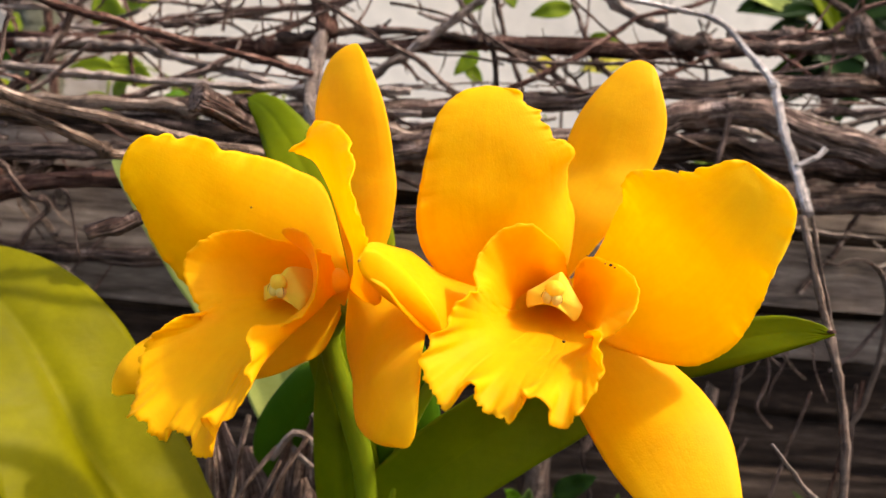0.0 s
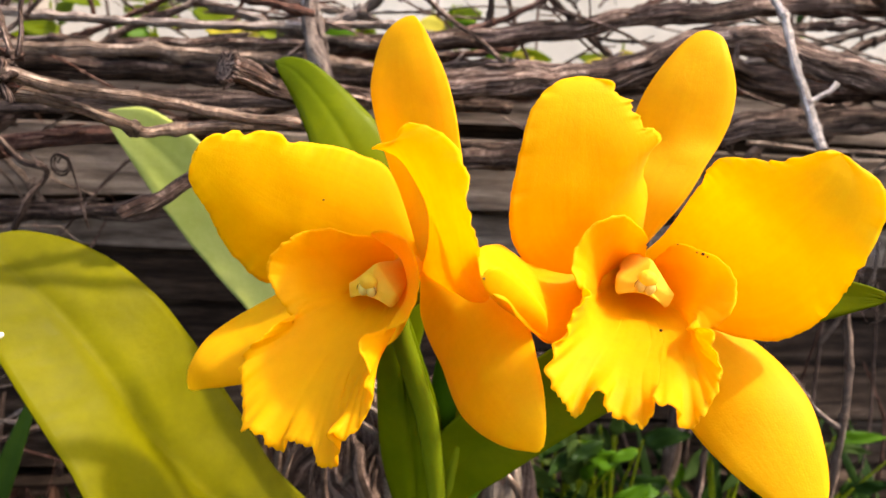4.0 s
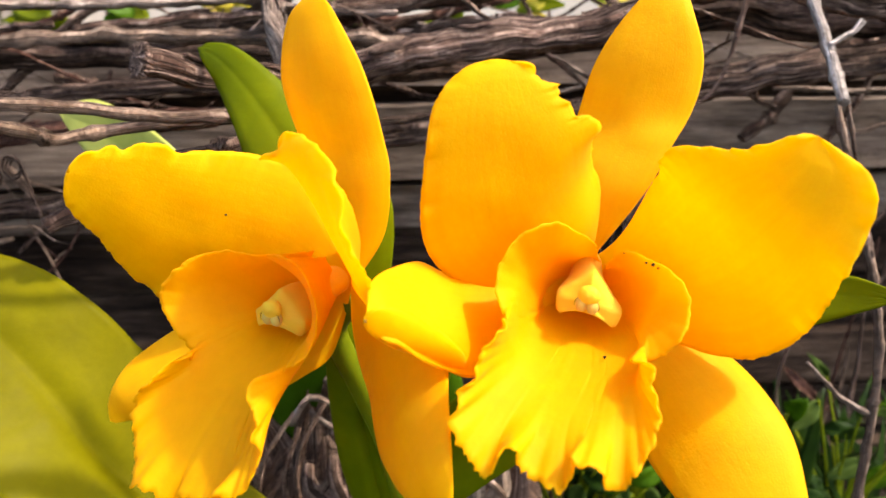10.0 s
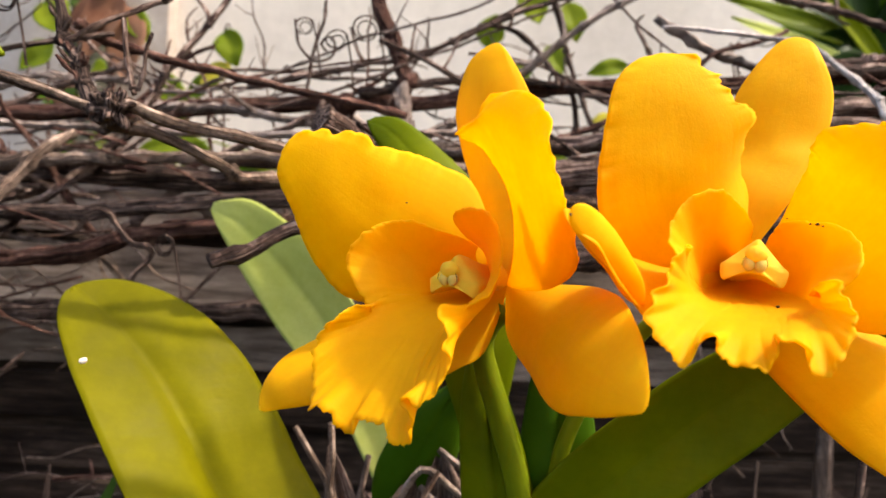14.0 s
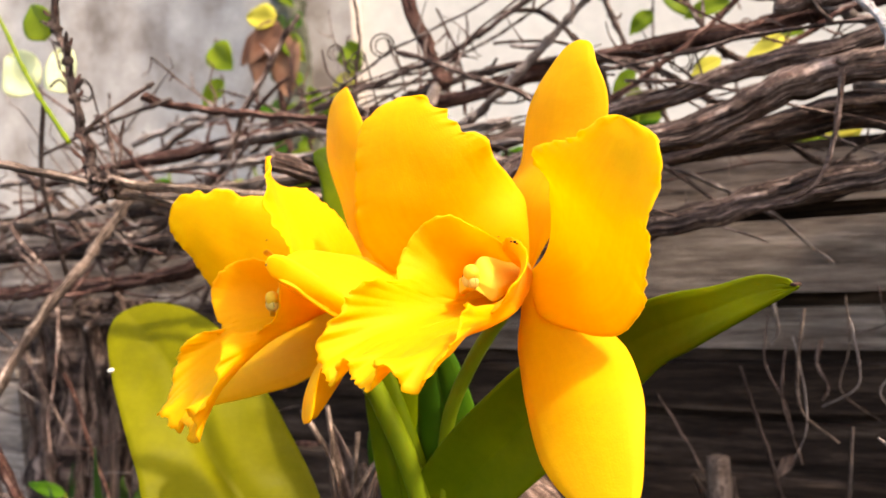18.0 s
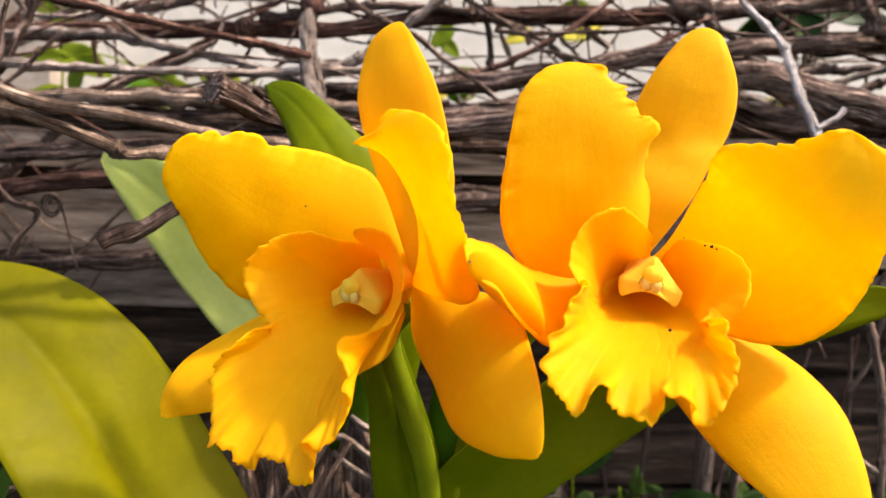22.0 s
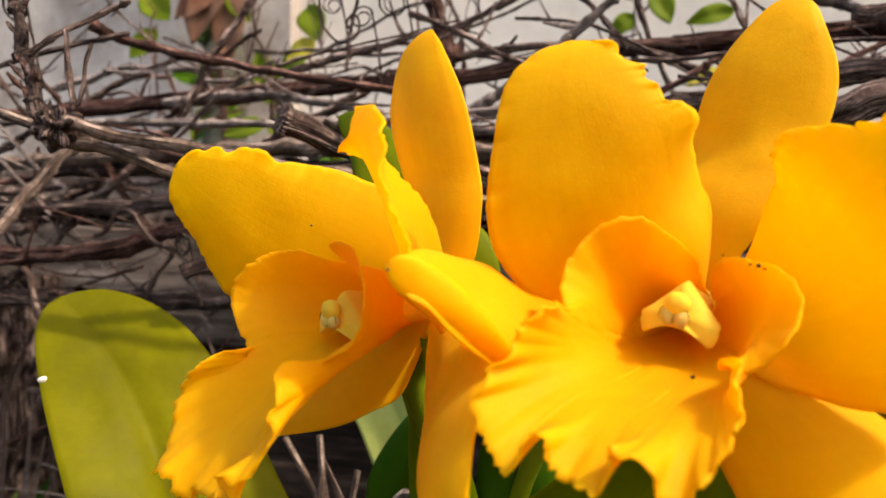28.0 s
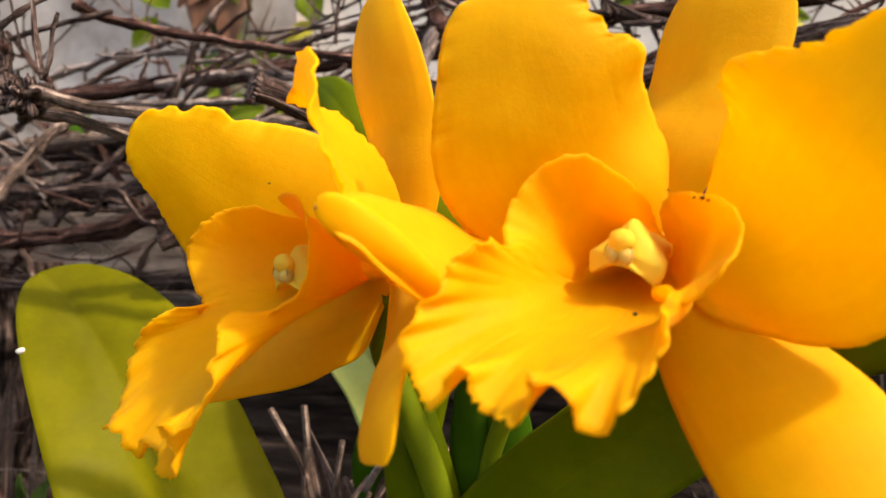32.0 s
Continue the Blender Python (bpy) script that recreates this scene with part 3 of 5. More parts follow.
vine("thick_vine", [(-160, 372, 622), (-40, 374, 630), (51, 370, 641), (88, 370, 650), (138, 370, 656), (176, 370, 661), (320, 380, 668)], 4.6, 6.0, BARK, thick, 4)
vine("thick_vine", [(-30, 335, 607), (19, 331, 617), (60, 336, 620), (83, 338, 625), (107, 340, 636), (131, 340, 641), (148, 340, 640), (180, 340, 632), (330, 345, 610)], 7.2, 8.2, BARK, thick, 5)
vine("thick_vine", [(-300, 378, 612), (-88, 376, 612), (40, 374, 614), (137, 374, 626), (176, 374, 622), (330, 380, 630)], 6.0, 9.5, BARK_DARK, "dark thick vine trunk lying along the fence", 6)
vine("thick_vine", [(-60, 372, 571), (40, 364, 579), (81, 360, 585), (111, 360, 592), (144, 360, 597), (173, 360, 602), (330, 370, 615)], 7.0, 8.0, BARK_DARK, "dark rough vine trunk hanging along the fence boards", 7, knots=(0.9,))
vine("thick_vine", [(-420, 352, 606), (-204, 350, 618), (-149, 350, 621), (-88, 350, 620), (-33, 350, 618), (20, 352, 612)], 3.4, 3.2, BARK_TAN, thick, 8)
vine("thick_vine", [(-420, 356, 588), (-250, 352, 590), (-150, 345, 598), (-60, 345, 603), (30, 350, 604)], 4.4, 4.0, BARK_DARK, thick, 9)
vine("thick_vine", [(-500, 335, 556), (-351, 330, 562), (-232, 330, 568), (-174, 330, 582), (-90, 332, 588)], 5.2, 4.4, BARK_RED, thick, 10)
vine("thick_vine", [(-500, 365, 536), (-386, 360, 539), (-270, 360, 540), (-167, 360, 544), (-60, 362, 548)], 6.0, 5.0, BARK_DARK, thick, 11)
vine("thick_vine", [(-420, 372, 640), (-250, 366, 636), (-120, 360, 634), (-20, 364, 640)], 2.2, 2.0, BARK_PALE, thick, 12)
vine("forked_branch", [(-58, 330, 607), (-63, 334, 625), (-68, 362, 648), (-71, 390, 668)], 4.6, 4.0, BARK_PALE, "bleached grey branch rising to a fork", 13)
vine("vine_stub", [(-81.5, 236, 617.5), (-75, 243, 615), (-66, 256, 611), (-50, 276, 608), (-30, 300, 606)], 4.7, 3.4, BARK, "sawn-off stub of a grey dry vine", 14)
stub_end = empty("stub_end", (-0.082, 0.2355, 0.6177))
tagged(stub_end, "splintered dark cut end of a vine stub", "vine")
stub_axes = axes_along((-0.62, -0.72, 0.28))
blob("cut_face", (-0.082, 0.2355, 0.6177), (0.0044, 0.0046, 0.0009), BARK, stub_end, stub_end.location, stub_axes, 0.5, 5, 20, 26)
rn = random.Random(12)
for k in range(20):
    a = k / 20 * 6.283
    rim_at = np.array((-82, 235.5, 617.7)) + stub_axes @ np.array((4.5 * math.cos(a), 4.6 * math.sin(a), -1.0))
    tip_at = rim_at + stub_axes @ np.array((rn.uniform(-0.5, 0.9) * math.cos(a), rn.uniform(-0.5, 0.9) * math.sin(a), rn.uniform(0.8, 3.4)))
    tube("splinter", [rim_at, (rim_at + tip_at) / 2 + np.array((0, 0, 0.3)), tip_at], [0.0009, 0.0007, 0.0002], rn.choice((BARK_DARK, BARK)), stub_end, stub_end.location, 6, 0.3, k)
# the gnarled node near the leaf, and what leaves it
vine("dry_vine", [(-133, 206, 613), (-129, 206, 613), (-116, 213, 610), (-103, 219, 608), (-87, 226, 605), (-60, 238, 601), (-20, 262, 594)], 1.95, 1.9, BARK_TAN, "split dry vine shoot leaving a gnarled node", 15, knots=(0.0,), lumps=0.18)
vine("dry_vine", [(-230, 178, 636), (-192, 190, 626), (-169, 198, 621), (-142, 206, 613)], 1.6, 1.8, BARK_TAN, thin, 16, lumps=0.2)
vine("dry_vine", [(-138, 206, 608), (-127, 212, 607), (-117, 219, 603), (-106, 230, 597), (-101, 234, 597), (-91, 240, 598), (-60, 256, 600)], 1.75, 1.95, BARK_TAN, thin, 17, knots=(0.42,), lumps=0.2)
shoot_pts = [(-142, 206, 612), (-149, 211, 624), (-151, 213, 629), (-158, 216, 636), (-160, 217, 646), (-166, 220, 660), (-168, 221, 672), (-173, 222, 683), (-176, 226, 730)]
shoot = vine("dry_vine", shoot_pts, 1.9, 1.4, BARK_DARK, "dark gnarled dry vine shoot growing upwards", 18, knots=(0.0, 0.08, 0.15, 0.24, 0.36, 0.5, 0.62), lumps=0.45)
rn = random.Random(6)
for k in range(46):
    q = spline(np.array(shoot_pts, float), 60)[rn.randrange(3, 52)]
    d = np.array((rn.choice((-1, 1)) * rn.uniform(0.4, 1), rn.uniform(-0.6, 0.2), rn.uniform(0.1, 0.9)))
    ln = rn.uniform(3.0, 7.5)
    tube("spur", [q, q + d * ln * 0.5, q + d * ln * 0.85 + np.array((0, 0, 1.2)), q + d * ln + np.array((0, 0, 1.6))], [0.0010, 0.0006, 0.0008, 0.0004], rn.choice((BARK_DARK, BARK_RED)), shoot, np.array(shoot_pts[0]) / 1000, 8, 0.35, k)
vine("dry_vine", [(-156, 214, 634), (-149, 219, 641), (-143, 224, 646), (-137, 228, 651), (-131, 230, 654)], 0.9, 0.9, BARK, thin, 19, knots=(0.3, 0.97))
vine("dry_vine", [(-130, 206, 617), (-132, 207, 623), (-134, 208, 630), (-136, 209, 640)], 0.9, 0.7, BARK, thin, 20, knots=(0.1,))
vine("dry_vine", [(-129, 206, 618), (-128, 207, 624), (-128, 208, 631), (-127, 209, 636)], 0.6, 0.5, BARK, thin, 201, knots=(0.95,))
node = empty("vine_node", (-0.135, 0.206, 0.612))
tagged(node, "dark gnarled node where several dry vine shoots meet", "vine", "dry vines on the fence")
blob("burl", (-0.1355, 0.206, 0.612), (0.0060, 0.0055, 0.0050), BARK_DARK, node, node.location, None, 1.0, 4, 40, 50)
rn = random.Random(3)
for k in range(34):
    a, b = rn.uniform(3.3, 6.1), rn.uniform(-1.1, 1.3)
    d = np.array((math.cos(a) * math.cos(b), math.sin(a) * math.cos(b), math.sin(b)))
    c = np.array((-0.1355, 0.206, 0.612)) + d * np.array((0.0056, 0.005, 0.0046))
    ln = rn.uniform(0.6, 2.2)
    tube("bud_scale", [c * 1000 - d, c * 1000 + d * ln * 0.5 + np.array((rn.uniform(-0.5, 0.5), 0, 0.3)), c * 1000 + d * ln + np.array((rn.uniform(-0.9, 0.9), 0, rn.uniform(0, 1.2)))], [0.0009, 0.0007, 0.0002], rn.choice((BARK_DARK, BARK_RED, BARK_DARK)), node, node.location, 7, 0.5, k)
vine("dry_vine", [(-193, 240, 637), (-226, 250, 670), (-253, 260, 701), (-290, 270, 750)], 1.1, 0.9, STEM, "slender yellow-green living vine stem", 21, lumps=0.05)
vine("dry_vine", [(-198, 295, 666), (-186, 307, 661), (-123, 318, 649), (-79, 330, 643), (-64, 334, 640)], 1.9, 1.8, BARK_RED, "reddish dry vine twig with a broken end", 22, knots=(0.0, 0.04), lumps=0.2)
vine("dry_vine", [(-186, 300, 664), (-220, 290, 655), (-262, 280, 640)], 1.2, 1.0, BARK_DARK, thin, 23)
vine("bare_stick", [(-196, 292, 620), (-205, 280, 608), (-214, 260, 580), (-220, 240, 558), (-236, 220, 517), (-250, 214, 470)], 2.2, 3.0, BARK_TAN, "pale bare stick leaning across the fence", 24, knots=(0.78,), lumps=0.15)
vine("bare_stick", [(-238, 220, 514), (-232, 222, 490), (-215, 226, 455), (-205, 232, 400)], 2.4, 2.6, BARK_RED, "reddish bare stick standing in the soil", 25, lumps=0.15)
vine("dry_vine", [(-265, 250, 551), (-246, 250, 534), (-219, 250, 492)], 0.8, 0.7, BARK_DARK, thin, 26)
vine("cut_twig", [(-117, 237, 569), (-101, 244, 577), (-87, 251, 584), (-50, 268, 592)], 2.8, 2.9, BARK, "dark twig broken off at a splintered end", 27, knots=(0.75,), lumps=0.2)
vine("bleached_vine", [(60, 362, 695), (76, 360, 694), (110, 355, 689), (127, 350, 684), (137, 335, 667), (144, 322, 652), (143, 305, 631), (144, 287, 609), (143, 275, 597)], 0.9, 2.2, BONE, "bleached white dry stem drooping over the fence", 28, lumps=0.10, knots=(0.62,))
vine("bleached_vine", [(141, 275, 596), (144, 268, 577), (151, 264, 554), (156, 258, 531), (158, 253, 508), (159, 252, 486), (160, 252, 420), (162, 254, 300)], 1.2, 2.3, BARK_TAN, "bleached dry stem reaching down to the soil", 29, knots=(0.37,), lumps=0.16)
vine("bleached_vine", [(145, 276, 597), (146, 272, 587), (150, 268, 568), (154, 261, 545)], 0.7, 0.8, BARK_TAN, "split strand of a bleached dry stem", 291, lumps=0.1)
vine("bleached_vine", [(121, 235, 518), (131, 240, 508), (144, 247, 496), (157, 252, 487)], 0.5, 1.3, BARK_PALE, "short bleached side twig of a dry stem", 30, lumps=0.15)
vine("bleached_vine", [(143, 290, 616), (149, 290, 619), (151, 290, 620), (154, 290, 624)], 0.9, 1.3, BONE, "short bleached side twig of a dry stem", 31)
vine("hanging_root", [(129, 330, 640), (128, 330, 627), (124, 330, 608), (116, 331, 592), (96, 333, 587)], 1.0, 0.8, BARK, "thin curved root hanging from the vines", 32)
vine("dry_vine", [(197, 360, 695), (200, 360, 690), (206, 360, 678), (217, 360, 666), (227, 360, 661), (246, 360, 658), (320, 366, 650)], 4.2, 4.0, BARK, "knobbly grey dry vine branch", 33, knots=(0.05, 0.22, 0.34))
vine("dry_vine", [(224, 360, 662), (235, 360, 654), (245, 360, 643), (262, 362, 620)], 2.2, 2.4, BARK_PALE, "grey dry vine branch", 34)
vine("dry_vine", [(150, 402, 688), (175, 400, 690), (186, 398, 690), (200, 402, 688), (225, 404, 692)], 4.6, 4.4, BARK, "swollen knot of a dry grey vine", 35, knots=(0.45, 0.5, 0.6), lumps=0.4)
vine("tendril", [(-205, 302, 578), (-198, 300, 580), (-191, 300, 589), (-184, 300, 588), (-182, 301, 584), (-174, 300, 576), (-166, 300, 574), (-166, 301, 570), (-171, 300, 564), (-175, 300, 557), (-180, 300, 548)], 1.0, 1.3, BARK_DARK, "curled dry vine tendril", 37, knots=(0.62,), lumps=0.3)
vine("tendril", [(-122, 350, 690), (-121, 350, 684), (-119, 350, 676), (-111, 350, 669), (-103, 350, 672), (-102, 350, 679), (-106, 351, 682), (-109, 352, 678), (-106, 352, 675)], 0.7, 0.6, BARK_DARK, "curled dry vine tendril", 38, lumps=0.05)
# the looser tangle, each twig a thing of its own with its spurs
rng = random.Random(11)


def kinked(name, start, heading, length, r, material, label, seed, spurs=3, rise=0.0, kink=0.35):
    """A dry twig that changes course at its nodes, with short spurs."""
    r2 = random.Random(seed)
    p = np.array(start, float)
    d = np.array(heading, float)
    d /= np.linalg.norm(d)
    pts, n = [tuple(p)], max(4, int(length / 17))
    for k in range(n):
        d = d + np.array([r2.gauss(0, kink), r2.gauss(0, kink * 0.35), r2.gauss(0, kink) + rise])
        d /= np.linalg.norm(d)
        p = p + d * length / n
        pts.append(tuple(p))
    e = vine(name, pts, r, r * 0.6, material, label, seed, sides=8, lumps=0.22, knots=[(k + 1) / n for k in range(0, n - 1, 2)])
    o = np.array(pts[0]) / 1000
    for k in range(spurs):
        q = np.array(pts[r2.randrange(1, len(pts))])
        sd = np.array([r2.gauss(0, 1), r2.gauss(0, 0.4), r2.gauss(0.3, 1)])
        sd /= np.linalg.norm(sd)
        ln = r2.uniform(5, 22)
        tube("spur", [q, q + sd * ln * 0.5 + np.array([0, 0, r2.uniform(-2, 2)]), q + sd * ln + np.array([r2.uniform(-4, 4), 0, r2.uniform(-1, 5)])], [r * 0.0006, r * 0.00045, r * 0.0003], material, e, o, 6, 0.2, k)
    return e


for i in range(92):
    x0 = rng.uniform(-0.45, 0.30)
    zc = rng.uniform(0.585, 0.668) if i < 70 else rng.uniform(0.635, 0.692)
    yc = rng.uniform(0.355, 0.47)
    ln = rng.uniform(0.10, 0.28)
    slope = rng.gauss(0, 0.20) if i % 4 else rng.uniform(-1.2, 1.2)
    r = rng.choice((0.7, 0.9, 1.1, 1.5, 2.0, 2.6, 3.2))
    kinked("dry_twig", (1000 * x0, 1000 * yc, 1000 * zc - 500 * slope * ln), (1, rng.uniform(-0.05, 0.05), slope), 1000 * ln, r, rng.choice((BARK, BARK_RED, BARK_DARK, BARK, BARK_PALE)), thin, 100 + i, spurs=2, kink=0.12)
for i in range(30):
    x0 = rng.uniform(-0.36, 0.22)
    yc = rng.uniform(0.38, 0.50)
    zc = rng.uniform(0.635, 0.668)
    kinked("dry_twig", (1000 * x0, 1000 * yc, 1000 * zc), (rng.uniform(-1.6, 1.6), 0, rng.uniform(0.25, 1.0)), rng.uniform(50, 120), rng.choice((0.8, 1.0, 1.3, 1.8)), rng.choice((BARK_RED, BARK_DARK, BARK_RED, BARK)), "kinked dry vine twig standing up from the tangle", 200 + i, spurs=4, kink=0.38)
for i in range(40):
    x0, yc, zc = rng.uniform(-0.50, -0.22), rng.uniform(0.27, 0.40), rng.uniform(0.53, 0.63)
    kinked("dry_twig", (1000 * x0, 1000 * yc, 1000 * zc), (rng.choice((-1, 1)), rng.uniform(-0.1, 0.1), rng.gauss(0, 0.4)), rng.uniform(40, 110), rng.choice((0.6, 0.8, 1.1, 1.6)), rng.choice((BARK, BARK_RED, BARK_TAN, BARK_PALE)), thin, 300 + i, spurs=2, kink=0.25)


def curl(centre, r, turns, tilt, seed):
    pts = []
    n = int(turns * 14)
    for k in range(n):
        a = k / 14 * 6.283
        rr = r * (1 - 0.55 * k / n)
        pts.append((centre[0] + rr * math.cos(a), centre[1] + 3 * k / n + rr * 0.3 * math.sin(a + tilt), centre[2] + rr * math.sin(a)))
    a = pts[0]
    pts = [(a[0] + 4, a[1] + 2, a[2] - 26), (a[0] + 2, a[1], a[2] - 10)] + pts
    return vine("tendril", pts, 0.55, 0.4, BARK_DARK, "curled dry vine tendril", seed, sides=6, lumps=0.05)


for i, (x, y, zz, r) in enumerate(((-102, 352, 681, 6), (-120, 360, 690, 5), (-88, 356, 688, 7), (-215, 270, 668, 6), (66, 390, 664, 7), (-160, 300, 575, 5))):
    curl((x, y, zz), r, 1.6 + 0.2 * i, i, 400 + i)


# ---------------------------------------------------------------- flowers
def lip_sheet(rim, inner, base, rise, parent, origin, seed, nv=560, nu=44, lobe=0.0016):
    """The frilled front lobe: from deep in the throat, over the waist, to its rim; flat in the middle, frilled only at the rim."""
    R = spline(np.array(rim, float) / 1000, nv)
    I = spline(np.array(inner, float) / 1000, nv)
    b = np.array(base, float) / 1000
    def calm(q, width):
        k = np.hanning(2 * width + 3)
        k /= k.sum()
        pad = np.pad(q, ((width + 1, width + 1), (0, 0)), 'edge')
        return np.stack([np.convolve(pad[:, c], k, 'valid') for c in range(3)], 1)

    soft, near_rim = calm(R, 70), calm(R, 44)
    # the side lobes swell away from the column, the front lobe arches
    share = np.linspace(0, 1, nv)
    front = np.exp(-((share - 0.5) / 0.24) ** 4)
    swell = soft - (I.mean(0) + np.array([0, 0, 0.004]))
    swell = swell / (np.linalg.norm(swell, axis=1, keepdims=True) + 1e-9) * (lobe * (1 - front))[:, None]
    M = I + (soft - I) * 0.5 + np.array([0, 0, rise]) * front[:, None] + swell
    M2 = I + (near_rim - I) * 0.74 + np.array([0, 0, rise * 0.6]) * front[:, None] + swell * 0.6
    out = R - M2
    out = out / (np.linalg.norm(out, axis=1, keepdims=True) + 1e-9)
    side = np.gradient(R, axis=0)
    nrm = np.cross(side, out)
    nrm /= np.linalg.norm(nrm, axis=1, keepdims=True) + 1e-12
    if nrm[nv // 2, 2] < 0:
        nrm = -nrm
    s = np.r_[0, np.cumsum(np.linalg.norm(np.diff(R, axis=0), axis=1))]
    fr = np.array([0.0018 * noise.noise(Vector((q * 150, seed, 0))) + 0.0009 * noise.noise(Vector((q * 400, seed, 3))) for q in s])
    fine = np.array([0.0009 * noise.noise(Vector((q * 560, seed, 7))) + 0.0008 * noise.noise(Vector((q * 1500, seed, 9))) for q in s])
    env = np.clip(np.minimum((share - 0.16) / 0.10, (0.84 - share) / 0.10), 0.25, 1)
    fr, fine = fr * env, fine * np.clip(env, 0.5, 1)
    g = np.zeros((nu, nv, 3))
    for j in range(nv):
        g[:, j] = spline([b + (I[j] - b) * 0.12, I[j], M[j], M2[j], R[j]], nu)
    t = np.linspace(0, 1, nu)
    # ease the folds out of the inner part, keeping the rim
    for k in range(260):
        m = t < 0.96 - 0.40 * k / 260
        g[m, 1:-1] = 0.5 * g[m, 1:-1] + 0.25 * (g[m, :-2] + g[m, 2:])
    for k in range(12):
        g[4:-2] = 0.5 * g[4:-2] + 0.25 * (g[3:-3] + g[5:-1])
    g += nrm[None] * fr[None, :, None] * (t**11)[:, None, None] + out[None] * fine[None, :, None] * (t**14)[:, None, None]
    for i in range(nu):
        for j in range(nv):
            g[i, j] += nrm[j] * 0.0007 * noise.noise(Vector(g[i, j] * 130)) * t[i]
    return sheet("lip", g, 0.0009, LIP, parent, origin, "frilled bright yellow lip")


def column_of(parent, o, root, front, across, wide, tall):
    """The hooded column: a round stalk that widens to a three-cornered hood, hollow in front, with the pollen under its peak."""
    c0, c1 = np.array(root, float) / 1000, np.array(front, float) / 1000
    x = np.array(across, float)
    x /= np.linalg.norm(x)
    d = c1 - c0
    d -= x * (d @ x) * 0.6
    up = np.cross(d, x)
    up /= np.linalg.norm(up)
    ns, nt_ = 30, 48
    th = np.linspace(0, 2 * np.pi, nt_, endpoint=False)
    cv = []
    for i in range(ns):
        q = i / (ns - 1)
        k = q * q * (3 - 2 * q)
        w, h = 0.0036 + (wide / 2 - 0.0036) * k, 0.0034 + (tall * 0.62 - 0.0034) * k
        for a in th:
            sn, cs = math.sin(a), math.cos(a)
            # hood: a peak above, two wings below, the lower edge drawn up between them
            hood_x = w * cs * (1 - 0.74 * max(0, sn) ** 0.8) * (1 - 0.35 * max(0, -sn - 0.35))
            hood_z = h * sn if sn > 0 else -h * (0.62 * min(1, -sn * 2.2) - 0.75 * max(0, -sn - 0.45))
            rx, rz = 0.0036 * cs, 0.0034 * sn
            lean = 0.0030 * k * max(0, sn) + 0.0022 * k * abs(cs) ** 2
            cv.append(c0 + (c1 - c0) * q + x * (rx + (hood_x - rx) * k) + up * (rz + (hood_z - rz) * k) - d / np.linalg.norm(d) * lean)
    ring = np.array(cv[-nt_:])
    mid = ring.mean(0)
    back = d / np.linalg.norm(d)
    for shrink, deep in ((0.97, -0.0005), (0.86, -0.0010), (0.62, -0.0015), (0.36, -0.0017), (0.05, -0.0017)):
        cv += list(mid + (ring - mid) * shrink - back * deep)
    rows = ns + 5
    cf = [(i * nt_ + k, i * nt_ + (k + 1) % nt_, (i + 1) * nt_ + (k + 1) % nt_, (i + 1) * nt_ + k) for i in range(rows - 1) for k in range(nt_)]
    cuv = np.stack([np.repeat(np.linspace(0.3, 1, rows), nt_), np.tile(np.linspace(0, 1, nt_), rows)], 1)
    col = obj("column", cv, cf, COLUMN, parent, o, cuv, "pale yellow three-cornered hooded column")
    rot = np.stack([x, up, back], 1)
    cap = c1 + up * 0.0018 + back * 0.0006
    blob("anther_cap", cap + up * 0.0009, (0.0023, 0.0020, 0.0017), COLUMN, col, o, rot, 0.05, 1, 18, 24)
    for sx in (-1, 1):
        lobe_at = cap + x * sx * 0.00110 - up * 0.0012 + back * 0.0001
        blob("pollen_lobe", lobe_at, (0.00125, 0.0016, 0.0013), ANTHER, col, o, rot, 0.04, sx, 16, 22, "cream pollen lobe")
        arc = [lobe_at + x * sx * 0.00138 * math.sin(a) + up * 0.0018 * math.cos(a) + back * 0.0007 for a in np.linspace(0.5, 1.8, 7)]
        tube("anther_seam", arc, [0.00003, 0.00008, 0.00003], SPOT, col, o, 6, n=14, label="dark seam round the pollen lobe", mm=False)


def orchid_flower(name, at, label, parts, lip, column):
    e = empty(name, at)
    tagged(e, label, "flower", "orchid blooms")
    o = np.array(at)
    for nm, outline, base, tip, bul, kw in parts:
        g = petal_grid(outline, base, tip, bul, **kw)
        sheet(nm, g, 0.0011, PETAL if nm == "petal" else SEPAL, e, o)
    rim, inner, lbase, rise, seed = lip
    lp = lip_sheet(rim, inner, lbase, rise, e, o, seed)
    column_of(e, o, *column)
    return e


